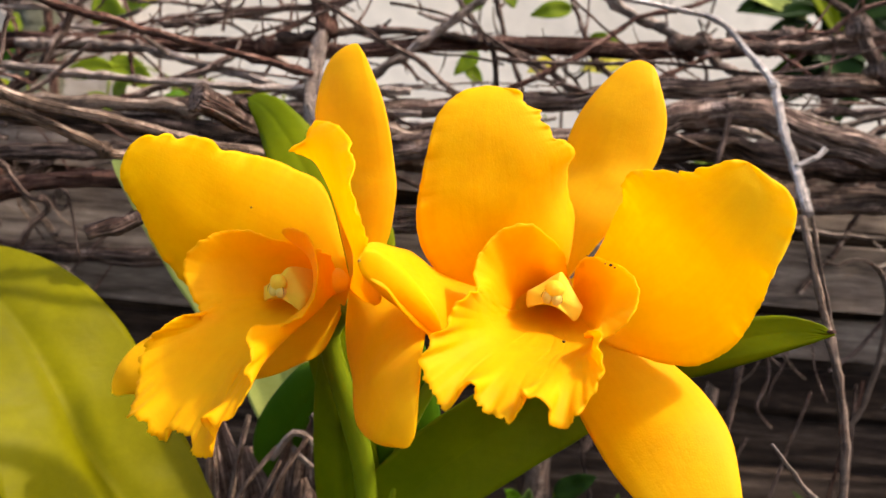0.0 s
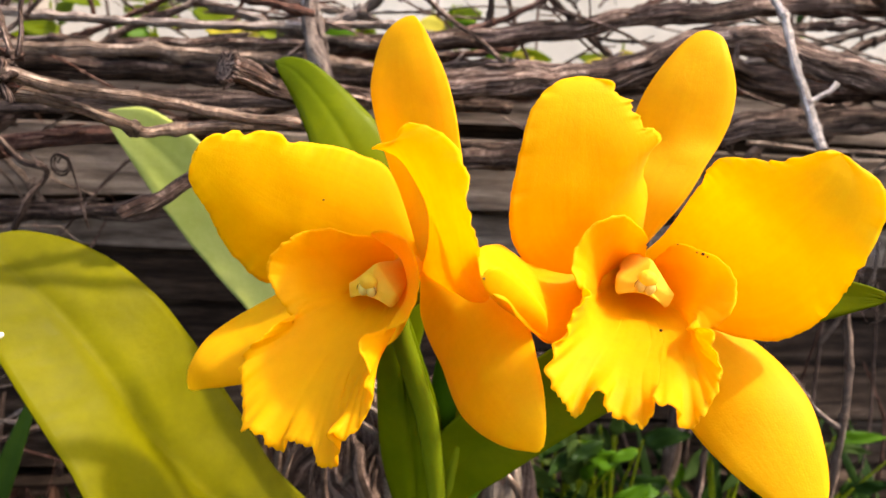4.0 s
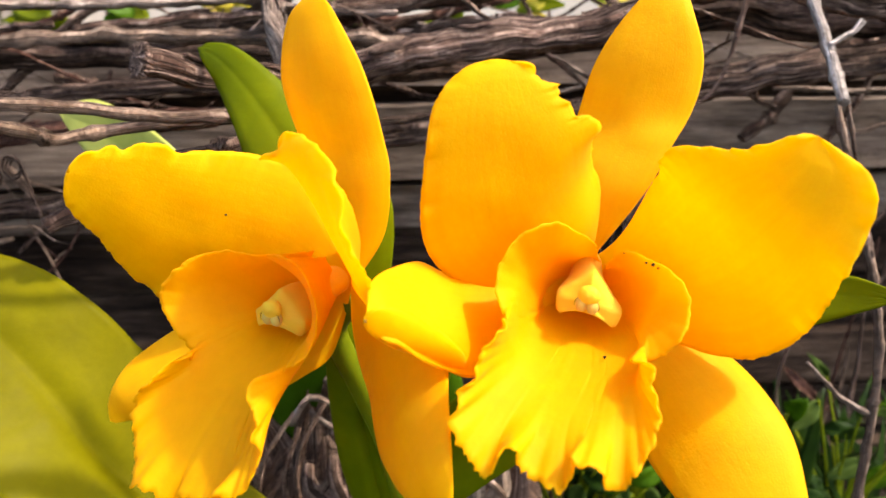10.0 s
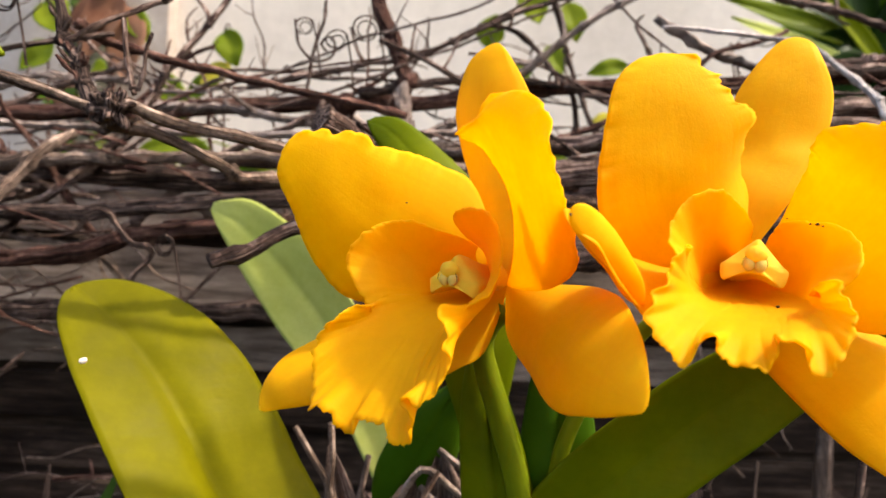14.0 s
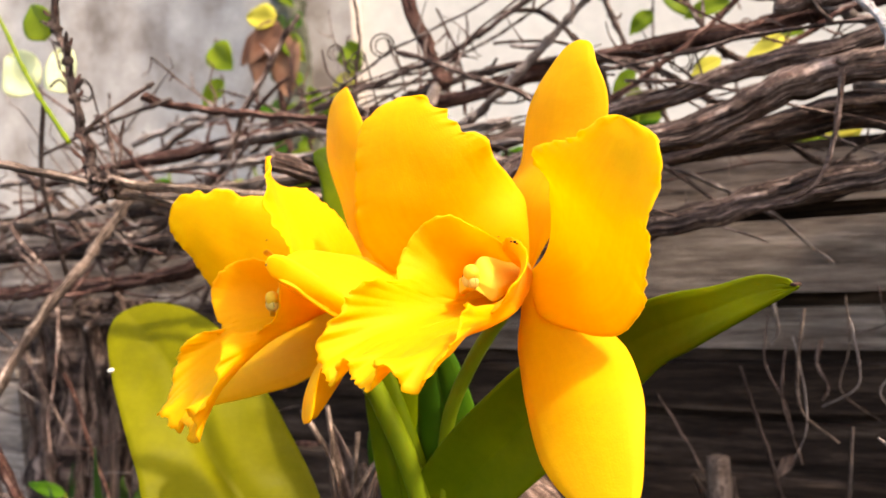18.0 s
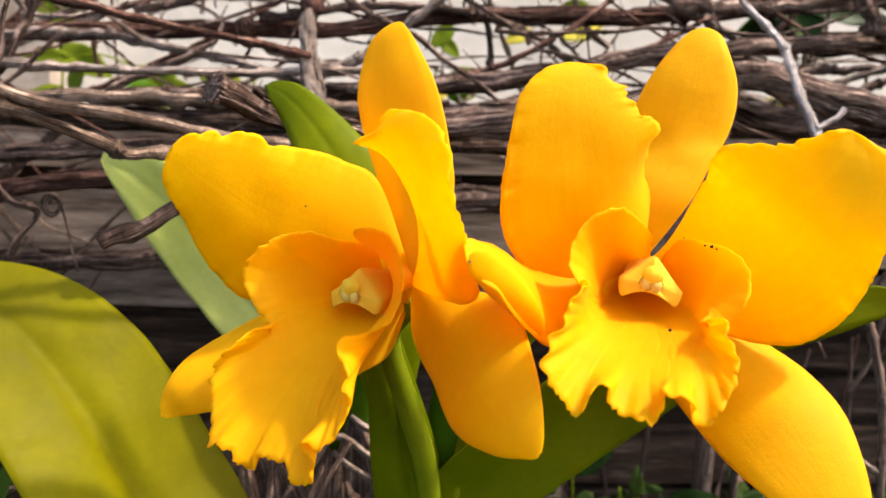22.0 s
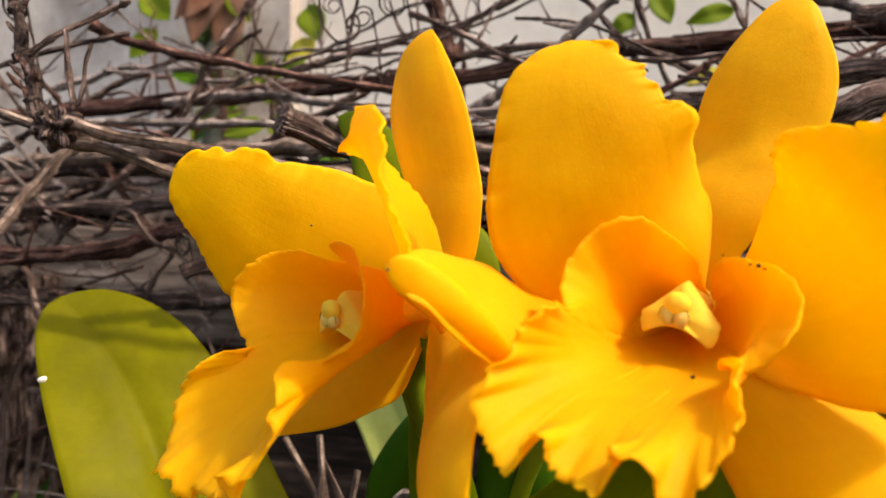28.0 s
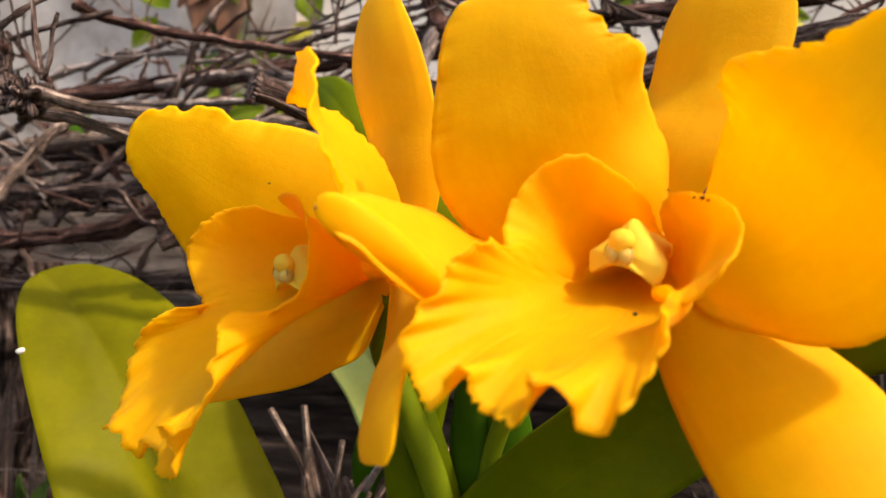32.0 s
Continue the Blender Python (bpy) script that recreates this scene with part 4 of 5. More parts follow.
RB = (34, 186, 573)   # heart of the first bloom
LB = (-22, 192, 567)  # heart of the second bloom
right_parts = [
    ("sepal", [(24, 192, 590), (31, 195, 603), (35, 193, 618), (42, 193, 629), (48, 193, 634), (53, 191, 633), (55, 188, 627), (57, 187, 620), (57, 187, 613), (55, 187, 606), (51, 185, 600), (45, 183, 590)], RB, 4, 0.0035, dict(seed=1)),
    ("petal", [(12, 172, 571), (3, 170, 575), (-3, 166, 582), (-5, 164, 591), (-4, 163, 602), (-2, 163, 613), (3, 165, 619), (9, 166, 621), (12.5, 165.5, 620.6), (15, 165, 620.6), (17, 164.5, 619.6), (17.7, 164.5, 617.2), (19.8, 164.8, 616.7), (22, 165, 616), (22, 165, 613.9), (24, 165.5, 612.6), (25.2, 165.8, 610.2), (28, 166.2, 610.2), (31, 167, 608), (31, 170, 605), (31.5, 173, 602), (34, 179, 597), (36, 181, 590)], RB, 8, 0.003, dict(ruffle=0.0009, fringe=0.0007, waves=5, seed=2, keel=0.0, relax=90, curls=((33.5, 177, 597, 11, 0.0032),), frills=((21, 165, 614.5, 9, 1.0),))),
    ("petal", [(40, 183, 580), (44.2, 173.5, 595.7), (42.4, 163.5, 603.5), (45, 161, 605), (50, 159, 605), (54, 157, 605), (57.5, 154.5, 606.6), (61, 152.3, 608.3), (65, 152, 608), (69, 151, 605), (72.5, 149, 602.5), (73.8, 146.5, 599.5), (73.6, 145, 596), (72, 144.3, 591), (70.6, 144.5, 586.5), (69.5, 145.5, 582), (68.9, 147.2, 577), (68, 149.5, 572), (66, 153, 566.6), (60.4, 158, 561.4), (51, 165, 561), (40.5, 170, 564.5)], RB, 8, -0.0010, dict(ruffle=0.0009, fringe=0.0006, waves=6, seed=3, keel=0.0, relax=220, curls=((72, 148, 599, 12, -0.0022),), frills=((71, 145, 586, 12, 1.0), (55, 157, 605, 9, 1.0)))),
    ("sepal", [(20, 178, 575), (9, 175, 575), (0, 171, 577), (-6, 167, 581), (-11, 158, 583), (-14, 149, 584), (-14.5, 143, 582), (-14, 140, 580), (-12, 138, 578), (-9, 139, 576), (-6, 142, 572), (-1, 147, 567), (5, 153, 562), (16, 165, 561)], RB, 7, 0.003, dict(seed=4)),
    ("sepal", [(33, 176, 560), (35, 169, 551), (41, 154, 541), (46, 144, 536), (53, 137, 532), (61, 132.5, 530), (66, 135, 534), (67, 141, 543), (66, 150, 552), (60, 165, 559), (46, 176, 566)], RB, 5, 0.0045, dict(seed=5)),
]
right_lip = ([(35, 178, 576), (33, 174, 580), (31, 169, 583.5), (27, 164.5, 587), (22, 162, 590), (18, 161, 590), (14, 161, 588), (10.5, 159, 583), (9, 156.5, 578), (10.5, 152.5, 575.5), (9.5, 145, 577.5), (7, 142, 577), (4, 139, 573), (3.4, 138, 570.5), (1, 136, 567.5), (-0.8, 134, 564), (0.2, 133, 561.5), (2, 131.5, 558.5), (4.6, 130, 555.8), (5.8, 130, 558.6), (7, 129.8, 561.6), (9, 129.2, 561.6), (10.6, 128.8, 559), (12, 127.8, 556.8), (14.5, 126, 556.6), (16.6, 124.5, 556), (16.9, 125.2, 559), (17.7, 125.4, 562.6), (19.3, 124.2, 561), (21.3, 124, 560.6), (23, 124.2, 559.6), (24.4, 124.5, 557.3), (26.5, 125, 556.4), (29, 125.5, 559), (31.5, 127, 562), (32.3, 128.5, 564.5), (33.8, 131, 566.5), (33, 134, 569), (34, 137, 571.5), (32, 141, 571), (33.5, 146, 568.5), (37, 145, 569), (41, 143.5, 574), (43.6, 147, 577.3), (44, 149.5, 580), (42, 153, 583), (38, 159, 584), (35, 163, 583.6), (33.6, 164.5, 581), (34.5, 172, 577), (36, 179, 575)],
             [(31, 183, 572), (25, 178, 570.5), (20.5, 171, 569), (18.5, 165, 567.4), (20, 160, 566), (24, 156, 565.2), (28.5, 153.5, 564.8), (33, 152, 565.2), (36.5, 153.5, 566.2), (38, 159, 567.6), (37.5, 168, 569.5), (36, 181, 572)], (32, 187, 571), 0.0010, 5)
bloom = orchid_flower("orchid_flower", (0.034, 0.190, 0.572), "large golden yellow orchid bloom with a ruffled lip", right_parts, right_lip, ((33, 183, 574), (27.6, 158.6, 573.8), (12.0, -6.4, -1.6), 0.0136, 0.0100))
sheet("sepal_fold", petal_grid([(-1, 149.5, 566.5), (-6, 144.5, 571.5), (-10, 140.5, 575), (-14, 137.6, 579.5), (-14.4, 137, 582.6), (-12, 137.6, 584), (-8, 140.5, 582), (-3, 144.5, 577), (2, 148.5, 570)], (3, 152, 565), 4, 0.0012, nu=50, nv=13, ruffle=0.0003, waves=4, seed=21), 0.0010, PETAL, bloom, (0.034, 0.190, 0.572), "sepal edge folded over, with a pale tip")
for c, r in (((-0.0144, 0.1370, 0.5818), 0.00025), ((0.0612, 0.1324, 0.5299), 0.0005)):
    blob("dry_tip", c, (r, r, r * 1.2), DRYLEAF, bloom, (0.034, 0.190, 0.572), None, 0.4, 2, 7, 9, "browned tip of a sepal")

left_parts = [
    ("sepal", [(-26, 200, 578), (-33, 206, 597), (-37, 206, 610), (-37.5, 206, 618), (-34.5, 205, 629), (-28, 204, 634), (-25, 201, 632), (-22, 199, 627), (-18, 197, 619), (-15, 196.5, 610), (-13, 197, 601), (-12, 196, 592), (-14, 195, 578)], LB, 5, 0.0035, dict(seed=11)),
    ("petal", [(-40, 196, 560), (-52, 196, 559), (-60, 194, 561), (-65, 192, 563), (-70, 189, 568), (-74, 186, 575), (-77, 182, 584), (-80, 178, 592), (-78, 177, 599), (-75, 178, 602.7), (-71, 179, 603.3), (-69, 179.5, 604.2), (-67, 180.4, 602.8), (-64, 181, 603.9), (-61, 182, 604), (-59, 183, 603.2), (-57, 185, 601), (-54.3, 186.5, 601.3), (-51.5, 188, 600.8), (-46, 191, 600), (-40, 193.8, 597.8), (-31, 196, 592)], LB, 8, 0.003, dict(ruffle=0.0009, fringe=0.0008, waves=6, seed=12, keel=0.0, relax=140, frills=((-65, 182, 603, 8, 0.8),))),
    ("petal", [(-20, 194, 577), (-21, 188, 588), (-24, 185, 594), (-30, 181, 601), (-35.5, 174, 602), (-36.5, 170.5, 602.6), (-34, 167.5, 603.4), (-32, 165.5, 604.4), (-31, 164, 607.6), (-29, 161.5, 609.2), (-25.5, 157, 609), (-22.5, 152, 608), (-20, 148.5, 605.3), (-17.6, 144.5, 601), (-17.3, 143.7, 596), (-16.2, 144, 591.5), (-15, 145.6, 587.5), (-13.2, 147, 581), (-10.6, 150, 573.8), (-12, 160, 569), (-16, 177, 566.5)], LB, 7, 0.0030, dict(ruffle=0.0007, fringe=0.0006, waves=6, seed=13, relax=150, toward=(-1, 0, 0), frills=((-17, 144, 593, 14, 1.0), (-33, 165, 606, 8, 1.2)))),
    ("sepal", [(-22, 188, 555), (-17, 170, 547), (-14, 154, 543), (-9, 140, 544.5), (-4, 133, 546.5), (-1, 130.5, 549), (-0.5, 135, 558), (-0.5, 147, 564), (-1, 162, 567), (-6, 178, 568)], LB, 5, 0.004, dict(seed=14)),
    ("sepal", [(-40, 197, 562), (-54, 201, 559), (-62, 202, 556), (-69, 201, 552), (-75, 198, 549), (-80, 194, 546), (-83, 191, 542), (-85, 190, 537), (-84.5, 188.5, 532.5), (-80, 188, 533), (-72, 187, 534.5), (-57, 186, 538), (-42, 185, 542), (-34, 185, 546), (-27, 188, 551)], LB, 8, 0.003, dict(seed=15)),
]
left_lip = ([(-30, 188, 577), (-34, 182, 578.5), (-40, 177, 580.3), (-46, 174.5, 581.7), (-52, 174, 581.5), (-57, 173, 579), (-60.5, 173, 575), (-61, 172, 571), (-58.5, 170.5, 566), (-56.5, 170, 562.8), (-53.6, 169, 560.2), (-54.8, 165.5, 561), (-58.5, 161.5, 561.4), (-61.5, 160, 560), (-63.6, 160, 556.6), (-65.3, 159, 551), (-64.6, 157, 547), (-64, 154, 544), (-63.5, 150, 541.6), (-61, 149, 541.8), (-58.5, 148.3, 540), (-55.6, 147.5, 538), (-54, 147.6, 540.6), (-50, 146, 540.2), (-47.5, 144.4, 539.8), (-46.4, 142.6, 537.4), (-42.6, 141.5, 537.6), (-43.4, 141.2, 540), (-42.2, 140.6, 542.4), (-44.2, 140.2, 545.6), (-43, 139.6, 546.6), (-41, 139.5, 545.2), (-38, 140, 547.8), (-35.6, 141, 551.2), (-35.4, 142.2, 554), (-37, 143.6, 556.6), (-36.4, 145.5, 559.5), (-38, 149, 563), (-37, 152.5, 563.6), (-34, 156, 560.5), (-30, 155.5, 565), (-26.8, 157, 569), (-25.2, 157, 574), (-26.5, 158, 579), (-28.6, 160, 583.4), (-32.5, 162.5, 584.4), (-36.5, 167, 583), (-34, 176, 579.6), (-27, 186, 576)],
            [(-29, 190.5, 567.5), (-36.5, 185, 566), (-43, 178, 564), (-45, 172.5, 562), (-43, 168.5, 560.6), (-39, 165.5, 560), (-34.5, 163, 560.2), (-31, 163, 561.4), (-28.4, 167, 563.4), (-26.5, 175, 566), (-25, 189, 568)], (-26, 194, 567), 0.0010, 9)
orchid_flower("orchid_flower", (-0.022, 0.194, 0.566), "golden yellow orchid bloom turned aside, with a folded petal", left_parts, left_lip, ((-25.5, 190, 569), (-36.6, 169.5, 568), (11.6, -6.0, -0.6), 0.0132, 0.0098))

# ---------------------------------------------------------------- orchid plant
plant_at = (-0.01, 0.235, 0.45)
plant = empty("orchid_plant", plant_at)
tagged(plant, "orchid plant with broad leathery yellow-green leaves on a husk", "orchid")
po = np.array(plant_at)


def strap_leaf(outline, base, tip, bul, material, label, thick=0.0020, keel=0.0015, seed=0, **kw):
    g = petal_grid(outline, base, tip, bul, nu=60, nv=25, keel=keel, seed=seed, **kw)
    return sheet("leaf", g, thick, material, plant, po, label)


strap_leaf([(-46, 232, 440), (-85, 200, 465), (-110, 190, 491), (-121, 195, 505), (-133, 202, 519), (-147, 211, 536), (-158, 221, 552), (-159, 231, 560), (-148, 241, 562.5), (-128, 244, 556), (-110, 242, 543), (-98, 242, 527), (-88, 243, 509), (-78, 241, 493), (-66, 238, 475), (-40, 240, 446)], (-32, 240, 430), 7, -0.004, LEAF, "broad yellow-green leaf with sunlit patches", keel=0.0026)
narrow = strap_leaf([(-5, 213, 470), (-2, 212, 481), (7, 208, 491), (24, 204, 507), (47, 198, 528), (65, 190, 547), (73, 183, 553), (81, 176, 559), (89, 171, 564.5), (97, 166.5, 570), (96, 168, 571.5), (90, 177, 572), (80, 184, 569), (66, 189, 566), (44, 197, 557), (25, 201, 545), (12, 203, 534), (1, 205, 524), (-12, 208, 509), (-18, 210, 496), (-23, 212, 480)], (-15, 216, 455), 9, -0.004, LEAF_GREEN, "narrow green leaf with a brown tip, lying behind the bloom", keel=0.0005)
blob("leaf_tip", (0.0966, 0.1670, 0.5706), (0.0012, 0.0008, 0.0005), BARK_RED, narrow, po, None, 0.3, 3, 9, 12, "brown dried leaf tip")
strap_leaf([(-60, 292, 472), (-72, 296, 492), (-82, 300, 508), (-100, 306, 527), (-118, 312, 547), (-136, 318, 571), (-149, 322, 593), (-141, 320, 597), (-129, 318, 597), (-109, 312, 586), (-93, 306, 571), (-73, 300, 546), (-50, 292, 518), (-44, 289, 490)], (-40, 276, 445), 6, -0.004, LEAF_PALE, "pale green leaf seen from beneath", keel=0.0012)
strap_leaf([(-46, 226, 560), (-55, 232, 592), (-60, 238, 604), (-64, 243, 611), (-69, 248, 620), (-62, 247, 621.5), (-54, 243.5, 618.5), (-40, 239, 607), (-26, 234, 592), (-13, 229, 572)], (-25, 225, 500), 4, 0.003, LEAF_GREEN, "green leaf tip rising behind the blooms", keel=0.0006)
droop = strap_leaf([(-37.0, 255.0, 531.0), (-48.0, 258.0, 523.0), (-61.0, 263.0, 503.0), (-64.0, 267.0, 486.0), (-60.0, 270.0, 472.0), (-55.0, 272.0, 460.0), (-51.0, 270.0, 469.0), (-44.0, 268.0, 481.0), (-36.0, 264.0, 497.0), (-31.0, 258.0, 516.0), (-30.0, 254.0, 527.0)], (-32, 246, 548), 5, 0.004, LEAF_DARK, "dark green drooping leaf with a yellowed tip", keel=0.001)
sheet("leaf_tip", petal_grid([(-59.0, 269.6, 474.0), (-57.2, 270.8, 465.0), (-54.8, 271.6, 459.0), (-52.0, 270.6, 465.5), (-52.0, 269.4, 471.0)], (-54.0, 268.0, 479.0), 2, 0.001, nu=20, nv=9), 0.0032, YELLOWLEAF, droop, po, "yellowed leaf tip")
strap_leaf([(-26, 214, 480), (-31, 214, 500), (-33, 212, 530), (-31, 212, 548), (-27, 212, 552), (-20, 212, 535), (-12, 212, 510), (-10, 214, 485)], (-20, 216, 460), 4, 0.004, LEAF_GREEN, "sheathing young leaf round the flower stem")
strap_leaf([(-14, 218, 480), (-16, 216, 510), (-13, 214, 540), (-8, 213, 556), (-1, 213, 548), (6, 214.5, 525), (8, 217, 490)], (-9, 219, 465), 3, 0.004, LEAF_DARK, "dark sheathing leaf round the flower stem")
tube("flower_stem", [(-22, 192, 562), (-28, 199, 551), (-22, 204, 530), (-16, 208, 509), (-11, 216, 470), (-10, 228, 440)], [0.0030, 0.0035, 0.0036, 0.0036], STEM, plant, po, 12, label="green flower stem")
tube("flower_stem", [(34, 188, 572), (26, 200, 566), (8, 208, 545), (-4, 211, 520), (-8, 216, 480), (-8, 228, 440)], [0.0022, 0.0024, 0.003], STEM, plant, po, 12, label="green flower stem")
for i, (x, y, zt) in enumerate(((-38, 246, 482), (-28, 250, 500), (-48, 252, 474), (12, 236, 478), (-18, 244, 468), (22, 246, 474))):
    tube("pseudobulb", [(x * 0.6, y - 2, 425), (x * 0.85, y, 455), (x, y, zt - 10), (x, y, zt)], [0.004, 0.0055, 0.0045, 0.002], PAPER if i % 2 else HUSKPAPER, plant, po, 12, 0.12, i, label="papery pale pseudobulb" if i % 2 else "brown sheathed pseudobulb")
white_roots = ([(-40, 250, 509), (-36, 250, 506), (-25, 250, 498), (-18, 252, 488)], [(-46, 251, 496), (-43, 250, 493), (-36, 250, 488), (-28, 250, 482), (-24, 252, 470)], [(-31, 250, 482), (-40, 250, 469), (-46, 250, 458), (-50, 252, 440)], [(-65, 260, 503), (-69, 260, 478), (-70, 260, 452), (-66, 262, 410)], [(-6, 240, 476), (0, 240, 466), (3, 242, 450)], [(-92, 260, 512), (-85, 260, 501), (-78, 260, 488), (-74, 262, 450)], [(-79, 260, 514), (-78, 260, 500), (-79, 260, 484), (-76, 262, 440)], [(-53, 250, 491), (-45, 250, 502), (-35, 250, 496), (-27, 250, 490)], [(10, 232, 484), (20, 234, 472), (24, 238, 458)])
for i, pts in enumerate(white_roots):
    tube("aerial_root", pts, [0.0011, 0.0015, 0.0013], BARK_PALE if i in (0, 1, 4, 7) else BARK_TAN, plant, po, 8, 0.12, i, label="pale aerial root" if i in (0, 1, 4, 7) else "grey aerial root")
rr_ = random.Random(8)
for i in range(8):
    x, z1 = rr_.uniform(-72, 42), rr_.uniform(455, 505)
    yy = 236 + rr_.uniform(0, 18) + abs(x + 12) * 0.15
    tube("aerial_root", [(x * 0.9 + rr_.uniform(-5, 5), yy, z1), (x + rr_.uniform(-4, 4), yy - 3, z1 - 20), (x + rr_.uniform(-5, 5), yy - 2, z1 - 45), (x * 0.8 + rr_.uniform(-6, 6), yy + 4, z1 - 80)], [0.0008, 0.0013, 0.0009], rr_.choice((BARK_TAN, HUSK, BARK, HUSK)), plant, po, 7, 0.2, 30 + i)
rs_ = random.Random(17)
for i, (x, y, z1, w, lean) in enumerate(((-50, 262, 500, 26, 4), (-36, 256, 506, 24, -3), (-22, 252, 500, 26, 5), (-62, 266, 488, 22, -6), (-8, 252, 490, 24, 4), (8, 254, 482, 22, 7), (-44, 254, 482, 20, 2), (-28, 249, 478, 18, -4), (-74, 268, 505, 14, -6), (20, 256, 474, 20, 8))):
    blade((x * 0.75, y + 6, 392), (x + lean, y, z1), w, HUSKPAPER, plant, po, rs_.uniform(-4, 4), fold=0.35, nu=22, nv=9, blunt=1.6, name="sheath", wave=5, seed=i * 3.3)
husk = blob("tree_stump", (-0.024, 0.282, 0.385), (0.070, 0.030, 0.110), HUSK, None, (-0.012, 0.262, GROUND_Z), None, 0.35, 4, 26, 36)
tagged(husk, "rough brown husk stump on which the orchid grows", "stump")

# dark specks that sit on the blooms
for nm, c, r in (("bird_fleck", (-0.1405, 0.2052, 0.5405), 0.0012), ("speck", (0.0393, 0.1562, 0.5832), 0.00045), ("speck", (0.0382, 0.1570, 0.5833), 0.0003), ("speck", (0.0400, 0.1553, 0.5828), 0.00028), ("speck", (0.0299, 0.1520, 0.5660), 0.0004), ("speck", (-0.0487, 0.1850, 0.5870), 0.0003), ("speck", (0.0345, 0.1595, 0.5845), 0.0002), ("speck", (0.0405, 0.1560, 0.5834), 0.0002)):
    fleck = nm == "bird_fleck"
    tagged(blob("white_fleck" if fleck else nm, c, (r, r, r * 0.7), PLASTER if fleck else SPOT, None, c, lump=0.5, nu=7, nv=10), "white crumb stuck to the orchid leaf" if fleck else "tiny dark speck on the petal", "speck", "" if fleck else "specks on the blooms")


# ---------------------------------------------------------------- greenery and litter round the fence
def shrub(name, at, label, leaves, material, stem_top=None, category="plant", stem_r=0.002):
    o = np.array(at, float) / 1000
    e = empty(name, o)
    tagged(e, label, category)
    if stem_top is not None:
        tube("stem", [at, [(at[0] + stem_top[0]) / 2 + 6, (at[1] + stem_top[1]) / 2, (at[2] + stem_top[2]) / 2], stem_top], [stem_r * 1.3, stem_r], BARK_RED, e, o, 8, 0.1, 1)
    for base, tip, width, droop, mt in leaves:
        blade(base, tip, width * 0.8, mt or material, e, o, droop, fold=0.35, seed=base[0] * 0.01, wave=width * 0.12)
    return e


# broad dark shrub beyond the fence, most leaves in the shaded leaf colour
rg = random.Random(5)
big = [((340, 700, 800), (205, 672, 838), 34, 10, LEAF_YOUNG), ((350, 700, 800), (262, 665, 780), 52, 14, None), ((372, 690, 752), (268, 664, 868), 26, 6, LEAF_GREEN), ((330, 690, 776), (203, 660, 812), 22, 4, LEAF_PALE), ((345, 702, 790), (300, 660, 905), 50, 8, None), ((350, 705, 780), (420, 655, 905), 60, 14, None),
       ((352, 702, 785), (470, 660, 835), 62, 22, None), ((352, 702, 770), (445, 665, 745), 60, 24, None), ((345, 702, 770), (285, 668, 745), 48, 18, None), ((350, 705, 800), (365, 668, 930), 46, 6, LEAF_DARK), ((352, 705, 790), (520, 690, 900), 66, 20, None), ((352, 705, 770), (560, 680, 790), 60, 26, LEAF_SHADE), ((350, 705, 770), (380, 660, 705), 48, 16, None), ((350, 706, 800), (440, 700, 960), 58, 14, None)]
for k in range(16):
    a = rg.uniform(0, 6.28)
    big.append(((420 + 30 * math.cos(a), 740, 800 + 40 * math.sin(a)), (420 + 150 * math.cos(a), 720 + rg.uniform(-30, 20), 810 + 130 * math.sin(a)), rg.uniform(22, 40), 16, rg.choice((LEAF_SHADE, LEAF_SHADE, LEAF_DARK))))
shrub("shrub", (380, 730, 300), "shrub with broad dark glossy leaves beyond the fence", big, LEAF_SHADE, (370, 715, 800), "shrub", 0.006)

# living climbers behind the fence, with small fresh leaves
def climber(root, top, leaves, label, material, stem_mat, r=0.0011):
    """One thin climber: its stem from the soil up through the tangle, and its leaves on short stalks."""
    o = np.array(root, float) / 1000
    e = empty("climbing_vine", o)
    tagged(e, label, "climber", "living climbers")
    path = spline(np.array([root, (root[0] * 0.7 + top[0] * 0.3 + 8, root[1], root[2] * 0.6 + top[2] * 0.4), (root[0] * 0.2 + top[0] * 0.8 - 6, top[1] + 6, root[2] * 0.15 + top[2] * 0.85), top], float), 40)
    tube("stem", path[::4], [r * 1.5, r], stem_mat, e, o, 7, 0.1, 1)
    for k, (b, t, w, m) in enumerate(leaves):
        blade(b, t, w, m or material, e, o, 4, seed=k + b[0], wave=w * 0.12, fold=0.25)
        near = path[np.linalg.norm(path - np.array(b, float), axis=1).argmin()]
        tube("leaf_stalk", [near, (near + np.array(b, float)) / 2 + np.array((0, 0, 5)), b], [0.0008, 0.0006], stem_mat, e, o, 6)
    return e


